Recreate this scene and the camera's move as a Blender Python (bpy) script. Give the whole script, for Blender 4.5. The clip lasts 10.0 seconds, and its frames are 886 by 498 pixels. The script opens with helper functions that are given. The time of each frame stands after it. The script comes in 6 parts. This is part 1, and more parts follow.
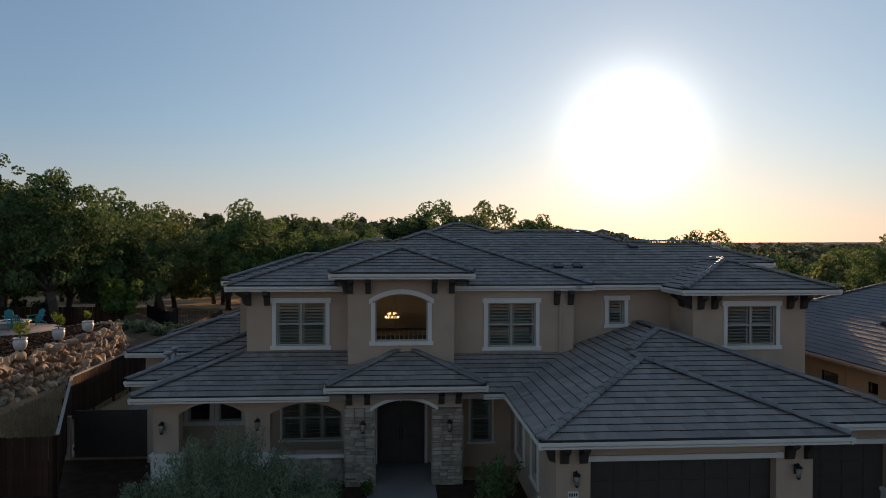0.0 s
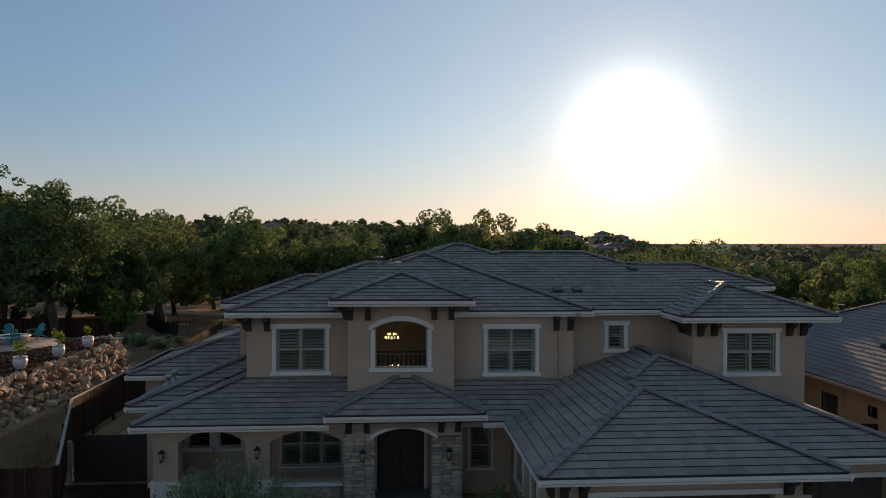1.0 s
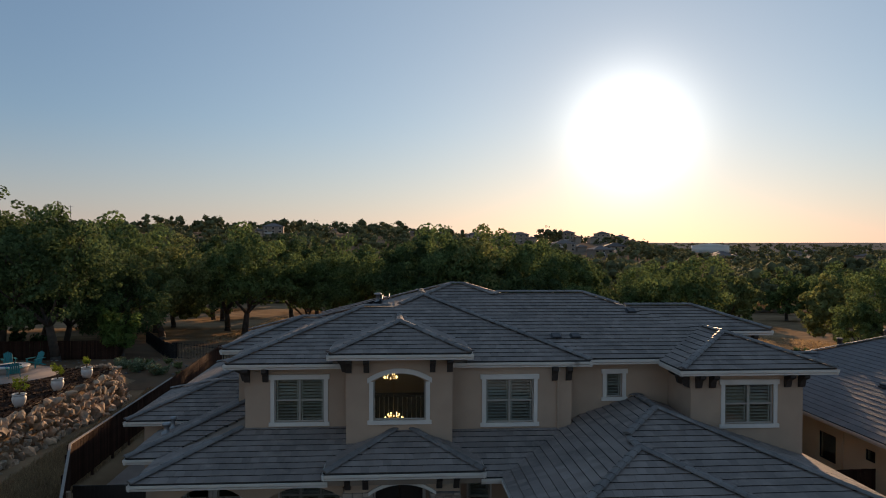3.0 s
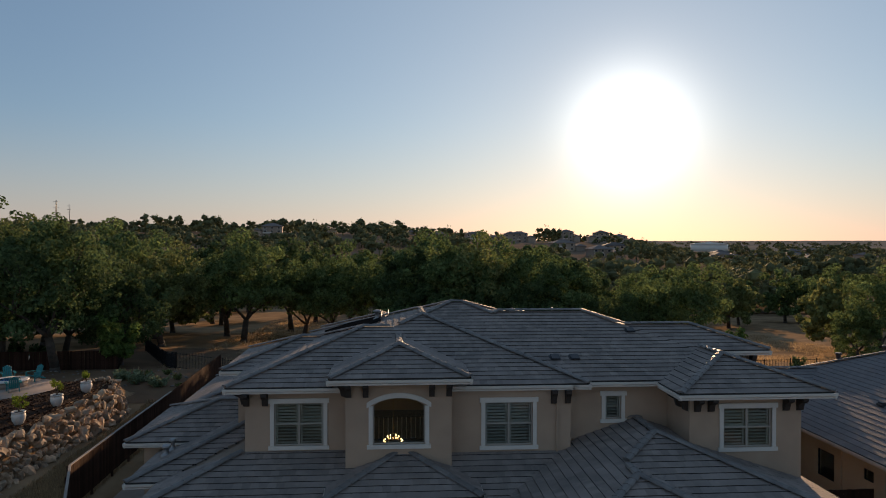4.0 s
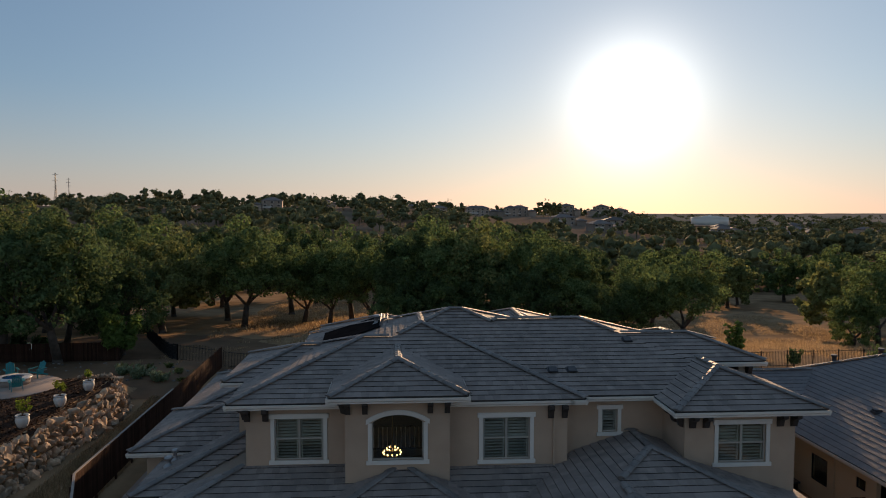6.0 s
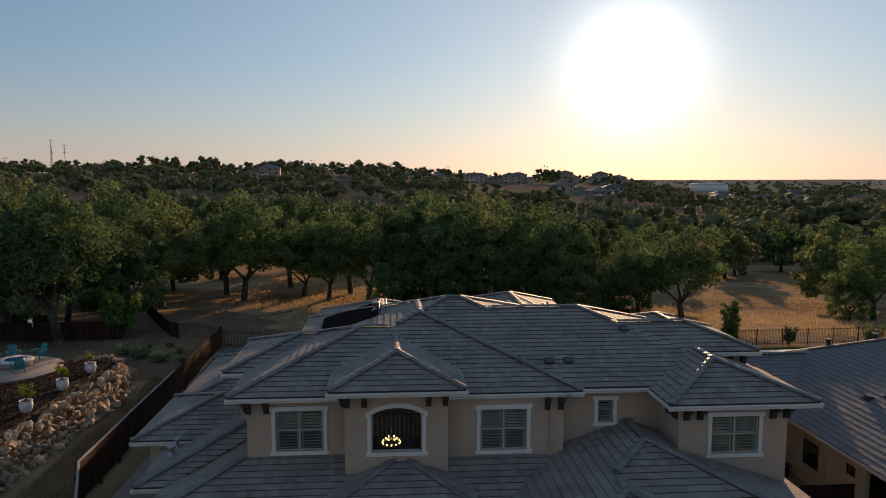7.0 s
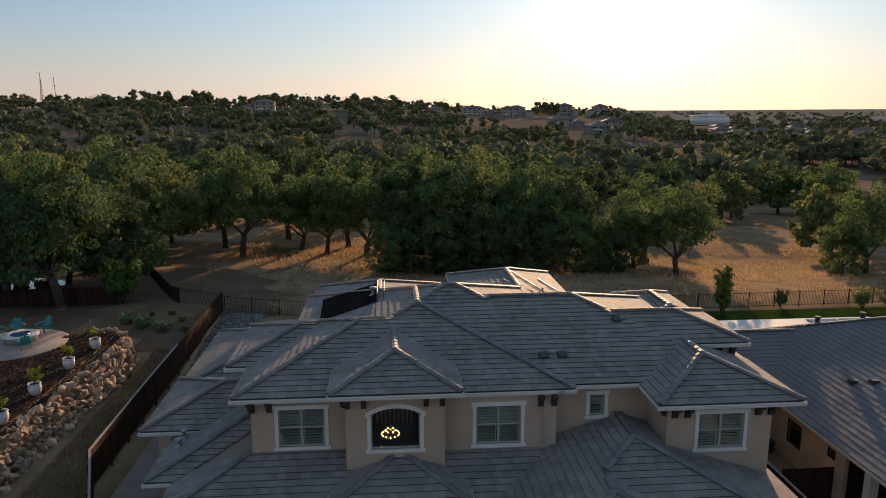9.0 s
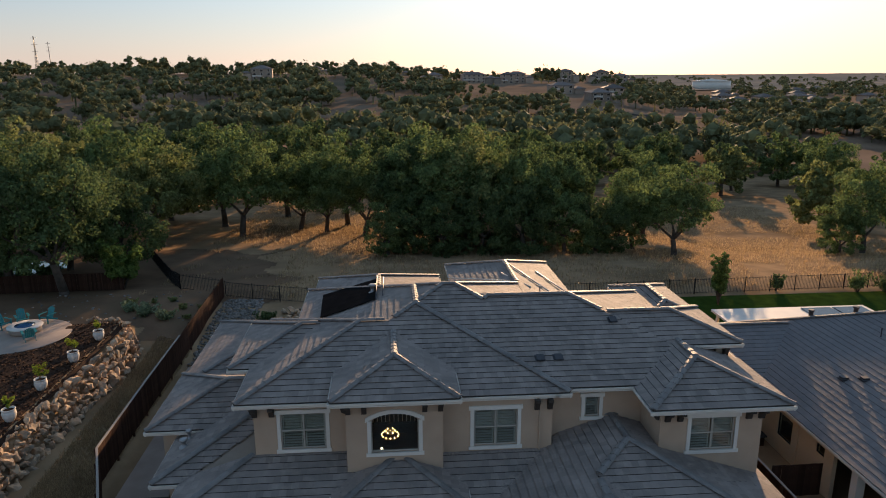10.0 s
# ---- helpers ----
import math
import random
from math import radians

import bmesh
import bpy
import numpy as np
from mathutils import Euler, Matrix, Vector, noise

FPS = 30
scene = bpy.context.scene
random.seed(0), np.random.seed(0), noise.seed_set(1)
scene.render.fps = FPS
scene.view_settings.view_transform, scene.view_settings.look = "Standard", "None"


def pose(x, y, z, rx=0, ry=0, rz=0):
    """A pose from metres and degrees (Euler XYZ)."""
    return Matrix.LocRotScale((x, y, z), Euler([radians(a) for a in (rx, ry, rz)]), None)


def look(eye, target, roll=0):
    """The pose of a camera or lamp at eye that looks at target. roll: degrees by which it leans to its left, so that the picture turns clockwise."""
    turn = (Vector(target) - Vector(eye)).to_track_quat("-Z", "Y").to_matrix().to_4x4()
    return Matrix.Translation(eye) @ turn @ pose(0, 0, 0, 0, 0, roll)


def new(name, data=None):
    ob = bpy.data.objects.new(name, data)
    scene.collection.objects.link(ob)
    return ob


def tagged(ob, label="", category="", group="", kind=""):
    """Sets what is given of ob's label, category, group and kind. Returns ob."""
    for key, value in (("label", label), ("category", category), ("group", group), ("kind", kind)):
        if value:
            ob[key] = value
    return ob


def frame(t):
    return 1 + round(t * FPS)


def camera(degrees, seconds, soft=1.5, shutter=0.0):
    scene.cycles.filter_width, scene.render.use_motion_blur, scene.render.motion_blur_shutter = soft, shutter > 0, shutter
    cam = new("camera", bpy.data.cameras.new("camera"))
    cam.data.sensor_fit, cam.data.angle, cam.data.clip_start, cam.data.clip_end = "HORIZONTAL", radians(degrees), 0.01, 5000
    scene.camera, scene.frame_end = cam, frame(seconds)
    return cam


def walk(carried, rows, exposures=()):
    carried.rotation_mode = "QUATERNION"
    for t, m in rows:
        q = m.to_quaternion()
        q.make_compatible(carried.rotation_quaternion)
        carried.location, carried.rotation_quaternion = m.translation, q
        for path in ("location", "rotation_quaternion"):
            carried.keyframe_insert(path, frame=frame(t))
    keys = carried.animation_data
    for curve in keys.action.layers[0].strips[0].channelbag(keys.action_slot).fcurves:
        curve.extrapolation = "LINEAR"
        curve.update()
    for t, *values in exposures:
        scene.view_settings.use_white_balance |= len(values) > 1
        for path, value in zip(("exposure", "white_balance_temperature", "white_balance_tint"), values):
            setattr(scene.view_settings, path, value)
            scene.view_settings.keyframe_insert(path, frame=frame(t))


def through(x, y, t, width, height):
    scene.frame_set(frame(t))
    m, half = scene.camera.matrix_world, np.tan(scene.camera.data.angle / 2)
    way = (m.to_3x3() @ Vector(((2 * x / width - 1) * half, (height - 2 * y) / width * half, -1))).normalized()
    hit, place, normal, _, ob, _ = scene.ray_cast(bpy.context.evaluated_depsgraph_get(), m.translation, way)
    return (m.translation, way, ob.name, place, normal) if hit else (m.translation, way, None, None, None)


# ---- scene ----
cam = camera(65.0, 10.0, soft=1.0)
PATH = [
    (0, (-1.738, 0.511, 8.06), (-1.599, 2.506, 8.034), 0.1),
    (0.5, (-1.755, 0.488, 8.518), (-1.614, 2.482, 8.493), 0.1),
    (1, (-1.738, 0.499, 8.975), (-1.599, 2.494, 8.951), 0.2),
    (1.5, (-1.71, 0.492, 9.464), (-1.571, 2.487, 9.442), 0.2),
    (2, (-1.716, 0.49, 9.915), (-1.577, 2.485, 9.895), 0.2),
    (2.5, (-1.696, 0.5, 10.357), (-1.557, 2.495, 10.334), 0.2),
    (4, (-1.706, 0.488, 11.786), (-1.563, 2.482, 11.754), 0.1),
    (4.5, (-1.661, 0.46, 12.103), (-1.52, 2.455, 12.081), 0.1),
    (5, (-1.653, 0.448, 12.555), (-1.512, 2.443, 12.532), 0.1),
    (5.5, (-1.644, 0.468, 12.977), (-1.503, 2.462, 12.917), 0.1),
    (7, (-1.626, 0.468, 14.482), (-1.48, 2.452, 14.274), 0.1),
    (7.5, (-1.592, 0.487, 15.083), (-1.446, 2.465, 14.826), -0.0),
    (8, (-1.582, 0.5, 15.777), (-1.434, 2.471, 15.47), -0.0),
    (8.5, (-1.571, 0.532, 16.476), (-1.422, 2.495, 16.122), -0.1),
    (9, (-1.564, 0.554, 17.192), (-1.414, 2.507, 16.792), -0.1),
    (9.5, (-1.52, 0.565, 17.988), (-1.37, 2.508, 17.54), -0.2),
    (10, (-1.49, 0.597, 18.845), (-1.341, 2.529, 18.35), -0.2),
]
walk(cam, [(t, look(eye, target, roll)) for t, eye, target, roll in PATH],
     exposures=[(0.0, 0.08), (5.0, -0.05), (7.0, 0.0), (9.0, 0.3), (10.0, 0.52)])

# ---- light ----
SUN_AZ, SUN_EL = radians(19.2), radians(9.6)
SUN_DIR = Vector((math.sin(SUN_AZ) * math.cos(SUN_EL), math.cos(SUN_AZ) * math.cos(SUN_EL), math.sin(SUN_EL)))
world = bpy.data.worlds.new("sky")
scene.world = world
world.use_nodes = True
wn, wl = world.node_tree.nodes, world.node_tree.links
wn.clear()
sky = wn.new("ShaderNodeTexSky")
sky.sky_type, sky.sun_disc = "NISHITA", False
sky.sun_elevation, sky.sun_rotation = SUN_EL, SUN_AZ
sky.air_density, sky.dust_density, sky.ozone_density, sky.altitude = 1.0, 0.25, 2.0, 300
coord = wn.new("ShaderNodeTexCoord")


def sky_math(op, a, b):
    n = wn.new("ShaderNodeMath")
    n.operation, n.use_clamp = op, False
    for k, v in enumerate((a, b)):
        if isinstance(v, (int, float)):
            n.inputs[k].default_value = v
        else:
            wl.new(v, n.inputs[k])
    return n.outputs[0]


def sky_vector(op, a, b):
    n = wn.new("ShaderNodeVectorMath")
    n.operation = op
    for k, v in enumerate((a, b)):
        socket = n.inputs["Scale"] if op == "SCALE" and k else n.inputs[k]
        if isinstance(v, (int, float, tuple, Vector)):
            socket.default_value = v
        else:
            wl.new(v, socket)
    return n.outputs["Value" if op == "DOT_PRODUCT" else "Vector"]


def sky_ramp(value, a, b, power):
    n = wn.new("ShaderNodeMapRange")
    n.inputs[1].default_value, n.inputs[2].default_value = a, b
    wl.new(value, n.inputs[0])
    return sky_math("POWER", n.outputs[0], power)


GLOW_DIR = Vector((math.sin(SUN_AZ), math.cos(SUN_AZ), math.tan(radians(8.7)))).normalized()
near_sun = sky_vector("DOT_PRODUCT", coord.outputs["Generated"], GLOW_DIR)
split = wn.new("ShaderNodeSeparateXYZ")
wl.new(coord.outputs["Generated"], split.inputs[0])
low = sky_ramp(split.outputs["Z"], 0.17, 0.0, 1.6)
# thick summer haze dims and reddens the sky close above the horizon
thin = sky_vector("SUBTRACT", (1.03, 0.96, 0.98), sky_vector("SCALE", (0.48, 0.52, 0.52), low))
total = sky_vector("MULTIPLY", sky.outputs[0], thin)
total = sky_vector("ADD", total, sky_vector("SCALE", (4.2, 2.5, 1.3), low))
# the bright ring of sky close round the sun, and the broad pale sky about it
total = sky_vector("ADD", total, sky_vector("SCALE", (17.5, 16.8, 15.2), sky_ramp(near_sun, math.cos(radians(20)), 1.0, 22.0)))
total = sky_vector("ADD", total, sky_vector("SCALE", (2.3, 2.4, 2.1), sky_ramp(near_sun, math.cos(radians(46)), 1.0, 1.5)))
# the even veil over the whole sky
total = sky_vector("ADD", total, (1.8, 2.75, 4.0))
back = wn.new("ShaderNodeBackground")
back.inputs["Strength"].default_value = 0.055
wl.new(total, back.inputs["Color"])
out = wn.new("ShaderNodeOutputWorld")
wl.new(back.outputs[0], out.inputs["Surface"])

sun = new("sun", bpy.data.lights.new("sun", "SUN"))
sun.data.energy, sun.data.angle, sun.data.color = 6.0, radians(0.6), (1.0, 0.64, 0.36)
sun.matrix_world = look(SUN_DIR * 400, (0, 0, 0))


# ---- materials ----
def material(name, c1, c2, scale=4.0, rough=0.8, bump=0.0, bump_scale=40.0, metal=0.0, vary=0.0, island=False, spec=0.5, stain=None):
    """A surface of two mixed tones (broad noise), fine grain, bump, and piece by piece variation."""
    m = bpy.data.materials.new(name)
    m.use_nodes = True
    n, l = m.node_tree.nodes, m.node_tree.links
    b = n["Principled BSDF"]
    b.inputs["Roughness"].default_value, b.inputs["Metallic"].default_value = rough, metal
    b.inputs["Specular IOR Level"].default_value = spec
    tc = n.new("ShaderNodeTexCoord")
    broad = n.new("ShaderNodeTexNoise")
    broad.inputs["Scale"].default_value, broad.inputs["Detail"].default_value = scale, 6
    fine = n.new("ShaderNodeTexNoise")
    fine.inputs["Scale"].default_value, fine.inputs["Detail"].default_value = bump_scale, 4
    l.new(tc.outputs["Object"], broad.inputs["Vector"])
    l.new(tc.outputs["Object"], fine.inputs["Vector"])
    mix = n.new("ShaderNodeMix")
    mix.data_type = "RGBA"
    mix.inputs["A"].default_value, mix.inputs["B"].default_value = (*c1, 1), (*c2, 1)
    add = n.new("ShaderNodeMath")
    add.operation = "MULTIPLY_ADD"
    add.inputs[1].default_value = 0.35
    l.new(fine.outputs["Fac"], add.inputs[0])
    spread = n.new("ShaderNodeMapRange")
    spread.inputs[1].default_value, spread.inputs[2].default_value = 0.32, 0.68
    spread.inputs[3].default_value, spread.inputs[4].default_value = -0.17, 0.83
    l.new(broad.outputs["Fac"], spread.inputs[0])
    l.new(spread.outputs[0], add.inputs[2])
    l.new(add.outputs[0], mix.inputs["Factor"])
    col = mix.outputs["Result"]
    if stain:
        st = n.new("ShaderNodeTexNoise")
        st.inputs["Scale"].default_value, st.inputs["Detail"].default_value = stain[1], 8
        l.new(tc.outputs["Object"], st.inputs["Vector"])
        sr = n.new("ShaderNodeMapRange")
        sr.inputs[1].default_value, sr.inputs[2].default_value = 0.52, 0.68
        l.new(st.outputs["Fac"], sr.inputs[0])
        sm = n.new("ShaderNodeMix")
        sm.data_type = "RGBA"
        l.new(sr.outputs[0], sm.inputs["Factor"])
        l.new(col, sm.inputs["A"])
        sm.inputs["B"].default_value = (*stain[0], 1)
        col = sm.outputs["Result"]
    if vary:
        if island:
            src = n.new("ShaderNodeNewGeometry").outputs["Random Per Island"]
        else:
            src = n.new("ShaderNodeObjectInfo").outputs["Random"]
        hv = n.new("ShaderNodeHueSaturation")
        mr = n.new("ShaderNodeMapRange")
        mr.inputs[3].default_value, mr.inputs[4].default_value = 1 - vary, 1 + vary
        l.new(src, mr.inputs[0])
        l.new(mr.outputs[0], hv.inputs["Value"])
        l.new(col, hv.inputs["Color"])
        col = hv.outputs["Color"]
    l.new(col, b.inputs["Base Color"])
    if bump:
        bp = n.new("ShaderNodeBump")
        bp.inputs["Strength"].default_value, bp.inputs["Distance"].default_value = bump, 0.02
        l.new(fine.outputs["Fac"], bp.inputs["Height"])
        l.new(bp.outputs[0], b.inputs["Normal"])
    return m


def leaf_material(name, c1, c2, through=0.42):
    m = material(name, c1, c2, 0.5, 0.85, 0, 3.0, vary=0.4, island=True, spec=0.12)
    n, l = m.node_tree.nodes, m.node_tree.links
    b = n["Principled BSDF"]
    t = n.new("ShaderNodeBsdfTranslucent")
    l.new(b.inputs["Base Color"].links[0].from_socket, t.inputs["Color"])
    mx = n.new("ShaderNodeMixShader")
    mx.inputs[0].default_value = through
    l.new(b.outputs[0], mx.inputs[1])
    l.new(t.outputs[0], mx.inputs[2])
    l.new(mx.outputs[0], n["Material Output"].inputs["Surface"])
    return m


def glass_material():
    m = bpy.data.materials.new("window_glass")
    m.use_nodes = True
    n, l = m.node_tree.nodes, m.node_tree.links
    n.remove(n["Principled BSDF"])
    tr = n.new("ShaderNodeBsdfTransparent")
    tr.inputs["Color"].default_value = (0.86, 0.89, 0.87, 1)
    gl = n.new("ShaderNodeBsdfGlossy")
    gl.inputs["Roughness"].default_value = 0.02
    facing = n.new("ShaderNodeLayerWeight")
    facing.inputs["Blend"].default_value = 0.5
    steep = n.new("ShaderNodeMath")
    steep.operation, steep.inputs[1].default_value = "POWER", 4.0
    l.new(facing.outputs["Facing"], steep.inputs[0])
    fr = n.new("ShaderNodeMath")
    fr.operation, fr.inputs[1].default_value, fr.inputs[2].default_value = "MULTIPLY_ADD", 0.8, 0.07
    l.new(steep.outputs[0], fr.inputs[0])
    mx = n.new("ShaderNodeMixShader")
    l.new(fr.outputs[0], mx.inputs[0])
    l.new(tr.outputs[0], mx.inputs[1])
    l.new(gl.outputs[0], mx.inputs[2])
    l.new(mx.outputs[0], n["Material Output"].inputs["Surface"])
    return m


def lamp_material(name, color, strength):
    m = bpy.data.materials.new(name)
    m.use_nodes = True
    b = m.node_tree.nodes["Principled BSDF"]
    b.inputs["Emission Color"].default_value = (*color, 1)
    b.inputs["Emission Strength"].default_value = strength
    return m


STUCCO = material("stucco", (0.50, 0.36, 0.255), (0.44, 0.315, 0.225), 0.9, 0.95, 0.35, 90, spec=0.2)
STUCCO_IN = material("plaster", (0.50, 0.42, 0.32), (0.46, 0.38, 0.29), 0.8, 0.9, 0.1, 60)
TRIM = material("cream_trim", (0.72, 0.66, 0.58), (0.66, 0.60, 0.53), 1.2, 0.6, 0.05, 60)
TILE = material("concrete_roof_tile", (0.285, 0.235, 0.205), (0.20, 0.168, 0.148), 0.7, 0.8, 0.5, 55, vary=0.15, spec=0.35, island=True, stain=((0.29, 0.24, 0.205), 2.2))
TILE_PIECE = material("concrete_roof_tile_piece", (0.285, 0.235, 0.205), (0.20, 0.168, 0.148), 0.7, 0.8, 0.5, 55, vary=0.15, spec=0.35, stain=((0.29, 0.24, 0.205), 2.2))
CAP = material("ridge_tile", (0.21, 0.19, 0.172), (0.135, 0.122, 0.114), 1.5, 0.6, 0.4, 50, vary=0.18, island=True)
# near-black colour paints the shadow line under each tile course
BUTT_SHADE = material("shaded_tile_butt", (0.05, 0.046, 0.043), (0.035, 0.032, 0.03), 2, 0.9)
SOFFIT = material("soffit", (0.33, 0.26, 0.20), (0.28, 0.22, 0.17), 1.5, 0.9)
CORBEL = material("dark_stained_wood", (0.045, 0.032, 0.024), (0.03, 0.022, 0.017), 5, 0.7, 0.3, 60)
GARAGE = material("dark_brown_door", (0.05, 0.036, 0.028), (0.038, 0.028, 0.022), 3, 0.55, 0.15, 40)
STONE = material("ledge_stone", (0.40, 0.31, 0.235), (0.24, 0.195, 0.155), 3, 0.9, 0.6, 35, vary=0.35)
MORTAR = material("mortar", (0.16, 0.14, 0.12), (0.12, 0.11, 0.10), 6, 0.95, 0.4, 60)
SHUTTER = material("shutter_white", (0.58, 0.54, 0.48), (0.52, 0.48, 0.43), 2, 0.5)
VINYL = material("window_vinyl", (0.42, 0.37, 0.31), (0.38, 0.34, 0.29), 2, 0.5)
GLASS = glass_material()
IRON = material("black_iron", (0.02, 0.02, 0.021), (0.014, 0.014, 0.015), 5, 0.5, 0.1, 60, metal=0.5)
LANTERN_GLASS = material("seeded_glass", (0.28, 0.24, 0.18), (0.22, 0.19, 0.14), 6, 0.25)
BULB = lamp_material("lit_bulb", (1.0, 0.62, 0.25), 7)
BRASS = material("brass", (0.45, 0.30, 0.13), (0.36, 0.24, 0.10), 5, 0.3, metal=1)
FENCE = material("stained_fence_board", (0.065, 0.033, 0.022), (0.042, 0.022, 0.016), 2.2, 0.85, 0.4, 30, vary=0.3, spec=0.05, stain=((0.08, 0.048, 0.033), 1.2))
FENCE_CAP = material("weathered_fence_cap", (0.34, 0.29, 0.25), (0.26, 0.22, 0.19), 3, 0.85, 0.3, 40)
BOULDER = material("boulder", (0.49, 0.335, 0.21), (0.28, 0.2, 0.13), 1.6, 0.9, 0.8, 9, vary=0.45, stain=((0.26, 0.205, 0.15), 1.1))
MULCH = material("bark_mulch", (0.062, 0.034, 0.022), (0.032, 0.019, 0.013), 2.5, 0.95, 1.0, 25, spec=0.08)
CHIP = material("bark_chip", (0.085, 0.045, 0.028), (0.045, 0.026, 0.017), 6, 0.9, 0.4, 40, vary=0.5, island=True, spec=0.1)
CONCRETE = material("patio_concrete", (0.36, 0.285, 0.235), (0.30, 0.235, 0.195), 1.0, 0.85, 0.2, 50)
DRIVE = material("driveway_concrete", (0.33, 0.30, 0.27), (0.27, 0.25, 0.23), 0.7, 0.9, 0.3, 40)
POT = material("glazed_white_pot", (0.66, 0.62, 0.57), (0.60, 0.56, 0.51), 3, 0.35, 0.05, 40)
TEAL = material("teal_plastic", (0.015, 0.21, 0.22), (0.012, 0.17, 0.18), 2, 0.45)
BARK = material("oak_bark", (0.11, 0.085, 0.065), (0.06, 0.048, 0.038), 3, 0.95, 0.9, 14)
LEAF = leaf_material("oak_leaf", (0.175, 0.235, 0.085), (0.09, 0.133, 0.053), 0.42)
LEAF_B = leaf_material("oak_leaf_olive", (0.24, 0.26, 0.095), (0.132, 0.156, 0.06), 0.42)
LEAF_C = leaf_material("oak_leaf_dark", (0.112, 0.158, 0.062), (0.062, 0.094, 0.04), 0.38)
# lighter, warmer leaf colour stands in for haze over the far trees
LEAF_FAR = leaf_material("hazed_oak_leaf", (0.205, 0.21, 0.10), (0.112, 0.12, 0.06), 0.34)
LEAF_TALL = leaf_material("tall_oak_leaf", (0.148, 0.205, 0.08), (0.074, 0.112, 0.047), 0.38)
LEAF_BRIGHT = leaf_material("citrus_leaf", (0.22, 0.27, 0.035), (0.11, 0.17, 0.025), 0.45)
LEAF_FRESH = leaf_material("sapling_leaf", (0.12, 0.19, 0.04), (0.07, 0.12, 0.025), 0.45)
LEAF_YOUNG = leaf_material("young_tree_leaf", (0.165, 0.24, 0.065), (0.09, 0.145, 0.04), 0.42)
LEAF_SILVER = leaf_material("sage_leaf", (0.26, 0.30, 0.18), (0.13, 0.17, 0.09), 0.25)
STRAW = leaf_material("dry_grass_blade", (0.47, 0.335, 0.19), (0.34, 0.24, 0.135), 0.4)
LAWN = material("lawn", (0.045, 0.075, 0.014), (0.03, 0.052, 0.011), 1.2, 0.95, 1.0, 60, spec=0.0)
SOLAR = material("black_solar_mat", (0.016, 0.015, 0.015), (0.010, 0.010, 0.010), 2, 0.9, 0.2, 80, spec=0.0)
PIPE = material("white_pipe", (0.62, 0.58, 0.5), (0.55, 0.51, 0.45), 4, 0.5)
METAL_VENT = material("dark_vent_metal", (0.06, 0.06, 0.065), (0.045, 0.045, 0.05), 5, 0.5, metal=0.4)
FAR_WALL = material("far_stucco", (0.38, 0.30, 0.235), (0.31, 0.25, 0.195), 0.3, 0.9, vary=0.25)
FAR_ROOF = material("far_roof", (0.17, 0.13, 0.11), (0.13, 0.11, 0.10), 0.5, 0.8, vary=0.3)
FAR_TRIM = material("far_trim", (0.66, 0.60, 0.53), (0.58, 0.53, 0.46), 0.5, 0.7)
NEIGHBOR_WALL = material("pale_yellow_stucco", (0.66, 0.52, 0.35), (0.60, 0.47, 0.31), 0.8, 0.95, 0.35, 90, spec=0.2)
FAR_PANE = material("far_window", (0.03, 0.035, 0.04), (0.02, 0.024, 0.03), 1, 0.15)
TANK = material("tank_paint", (0.78, 0.70, 0.60), (0.72, 0.64, 0.55), 0.1, 0.5)
STEEL = material("galvanised_steel", (0.35, 0.35, 0.35), (0.28, 0.28, 0.28), 1, 0.5, metal=0.7)
# driveway concrete darkened: the shade on the entry walk is in its colour
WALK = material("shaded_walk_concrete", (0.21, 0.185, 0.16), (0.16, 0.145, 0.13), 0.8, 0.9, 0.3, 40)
ASPHALT = material("asphalt", (0.06, 0.058, 0.056), (0.045, 0.044, 0.043), 0.6, 0.95, 0.3, 50, spec=0.0)
# scrub browns lightened: the distance haze is mixed into the base colour
SLOPE = material("hazed_slope_scrub", (0.29, 0.20, 0.135), (0.19, 0.137, 0.098), 0.03, 0.95, 0, 0.5, spec=0.0, stain=((0.13, 0.11, 0.075), 0.012))
# pale grey base colour imitates the haze over the plain
DISTANT = material("hazed_wooded_plain", (0.24, 0.225, 0.20), (0.15, 0.15, 0.135), 0.006, 0.95, 0, 0.05, spec=0.0, stain=((0.30, 0.25, 0.20), 0.003))
WATER = material("pool_water", (0.02, 0.10, 0.11), (0.015, 0.08, 0.09), 0.5, 0.05, 0.1, 3)
ROCK = material("river_rock", (0.22, 0.195, 0.17), (0.13, 0.12, 0.105), 3, 0.85, 0.5, 20, vary=0.4, island=True)


def ground_material():
    """Dry grass, bare earth and darker scrub, mixed by noise."""
    m = material("dry_grass_ground", (0.37, 0.25, 0.145), (0.24, 0.162, 0.097), 0.35, 0.95, 1.0, 5.0, stain=((0.16, 0.108, 0.062), 0.09), spec=0.0)
    return m


GROUND = ground_material()
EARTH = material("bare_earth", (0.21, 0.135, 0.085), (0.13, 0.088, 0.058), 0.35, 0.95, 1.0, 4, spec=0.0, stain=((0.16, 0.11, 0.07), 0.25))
TILE_DARK = material("neighbour_roof_tile", (0.205, 0.19, 0.185), (0.165, 0.155, 0.155), 0.5, 0.8, 0.4, 55, vary=0.07, island=True, spec=0.3)


# ---- builders ----
def part(name, bm, mat, parent=None, label=""):
    me = bpy.data.meshes.new(name)
    bm.to_mesh(me)
    bm.free()
    return part_mesh(name, me, mat, parent, label)


def part_mesh(name, me, mat, parent=None, label=""):
    if mat and not me.materials:
        me.materials.append(mat)
    ob = new(name, me)
    if parent:
        ob.parent = parent
    return tagged(ob, label)


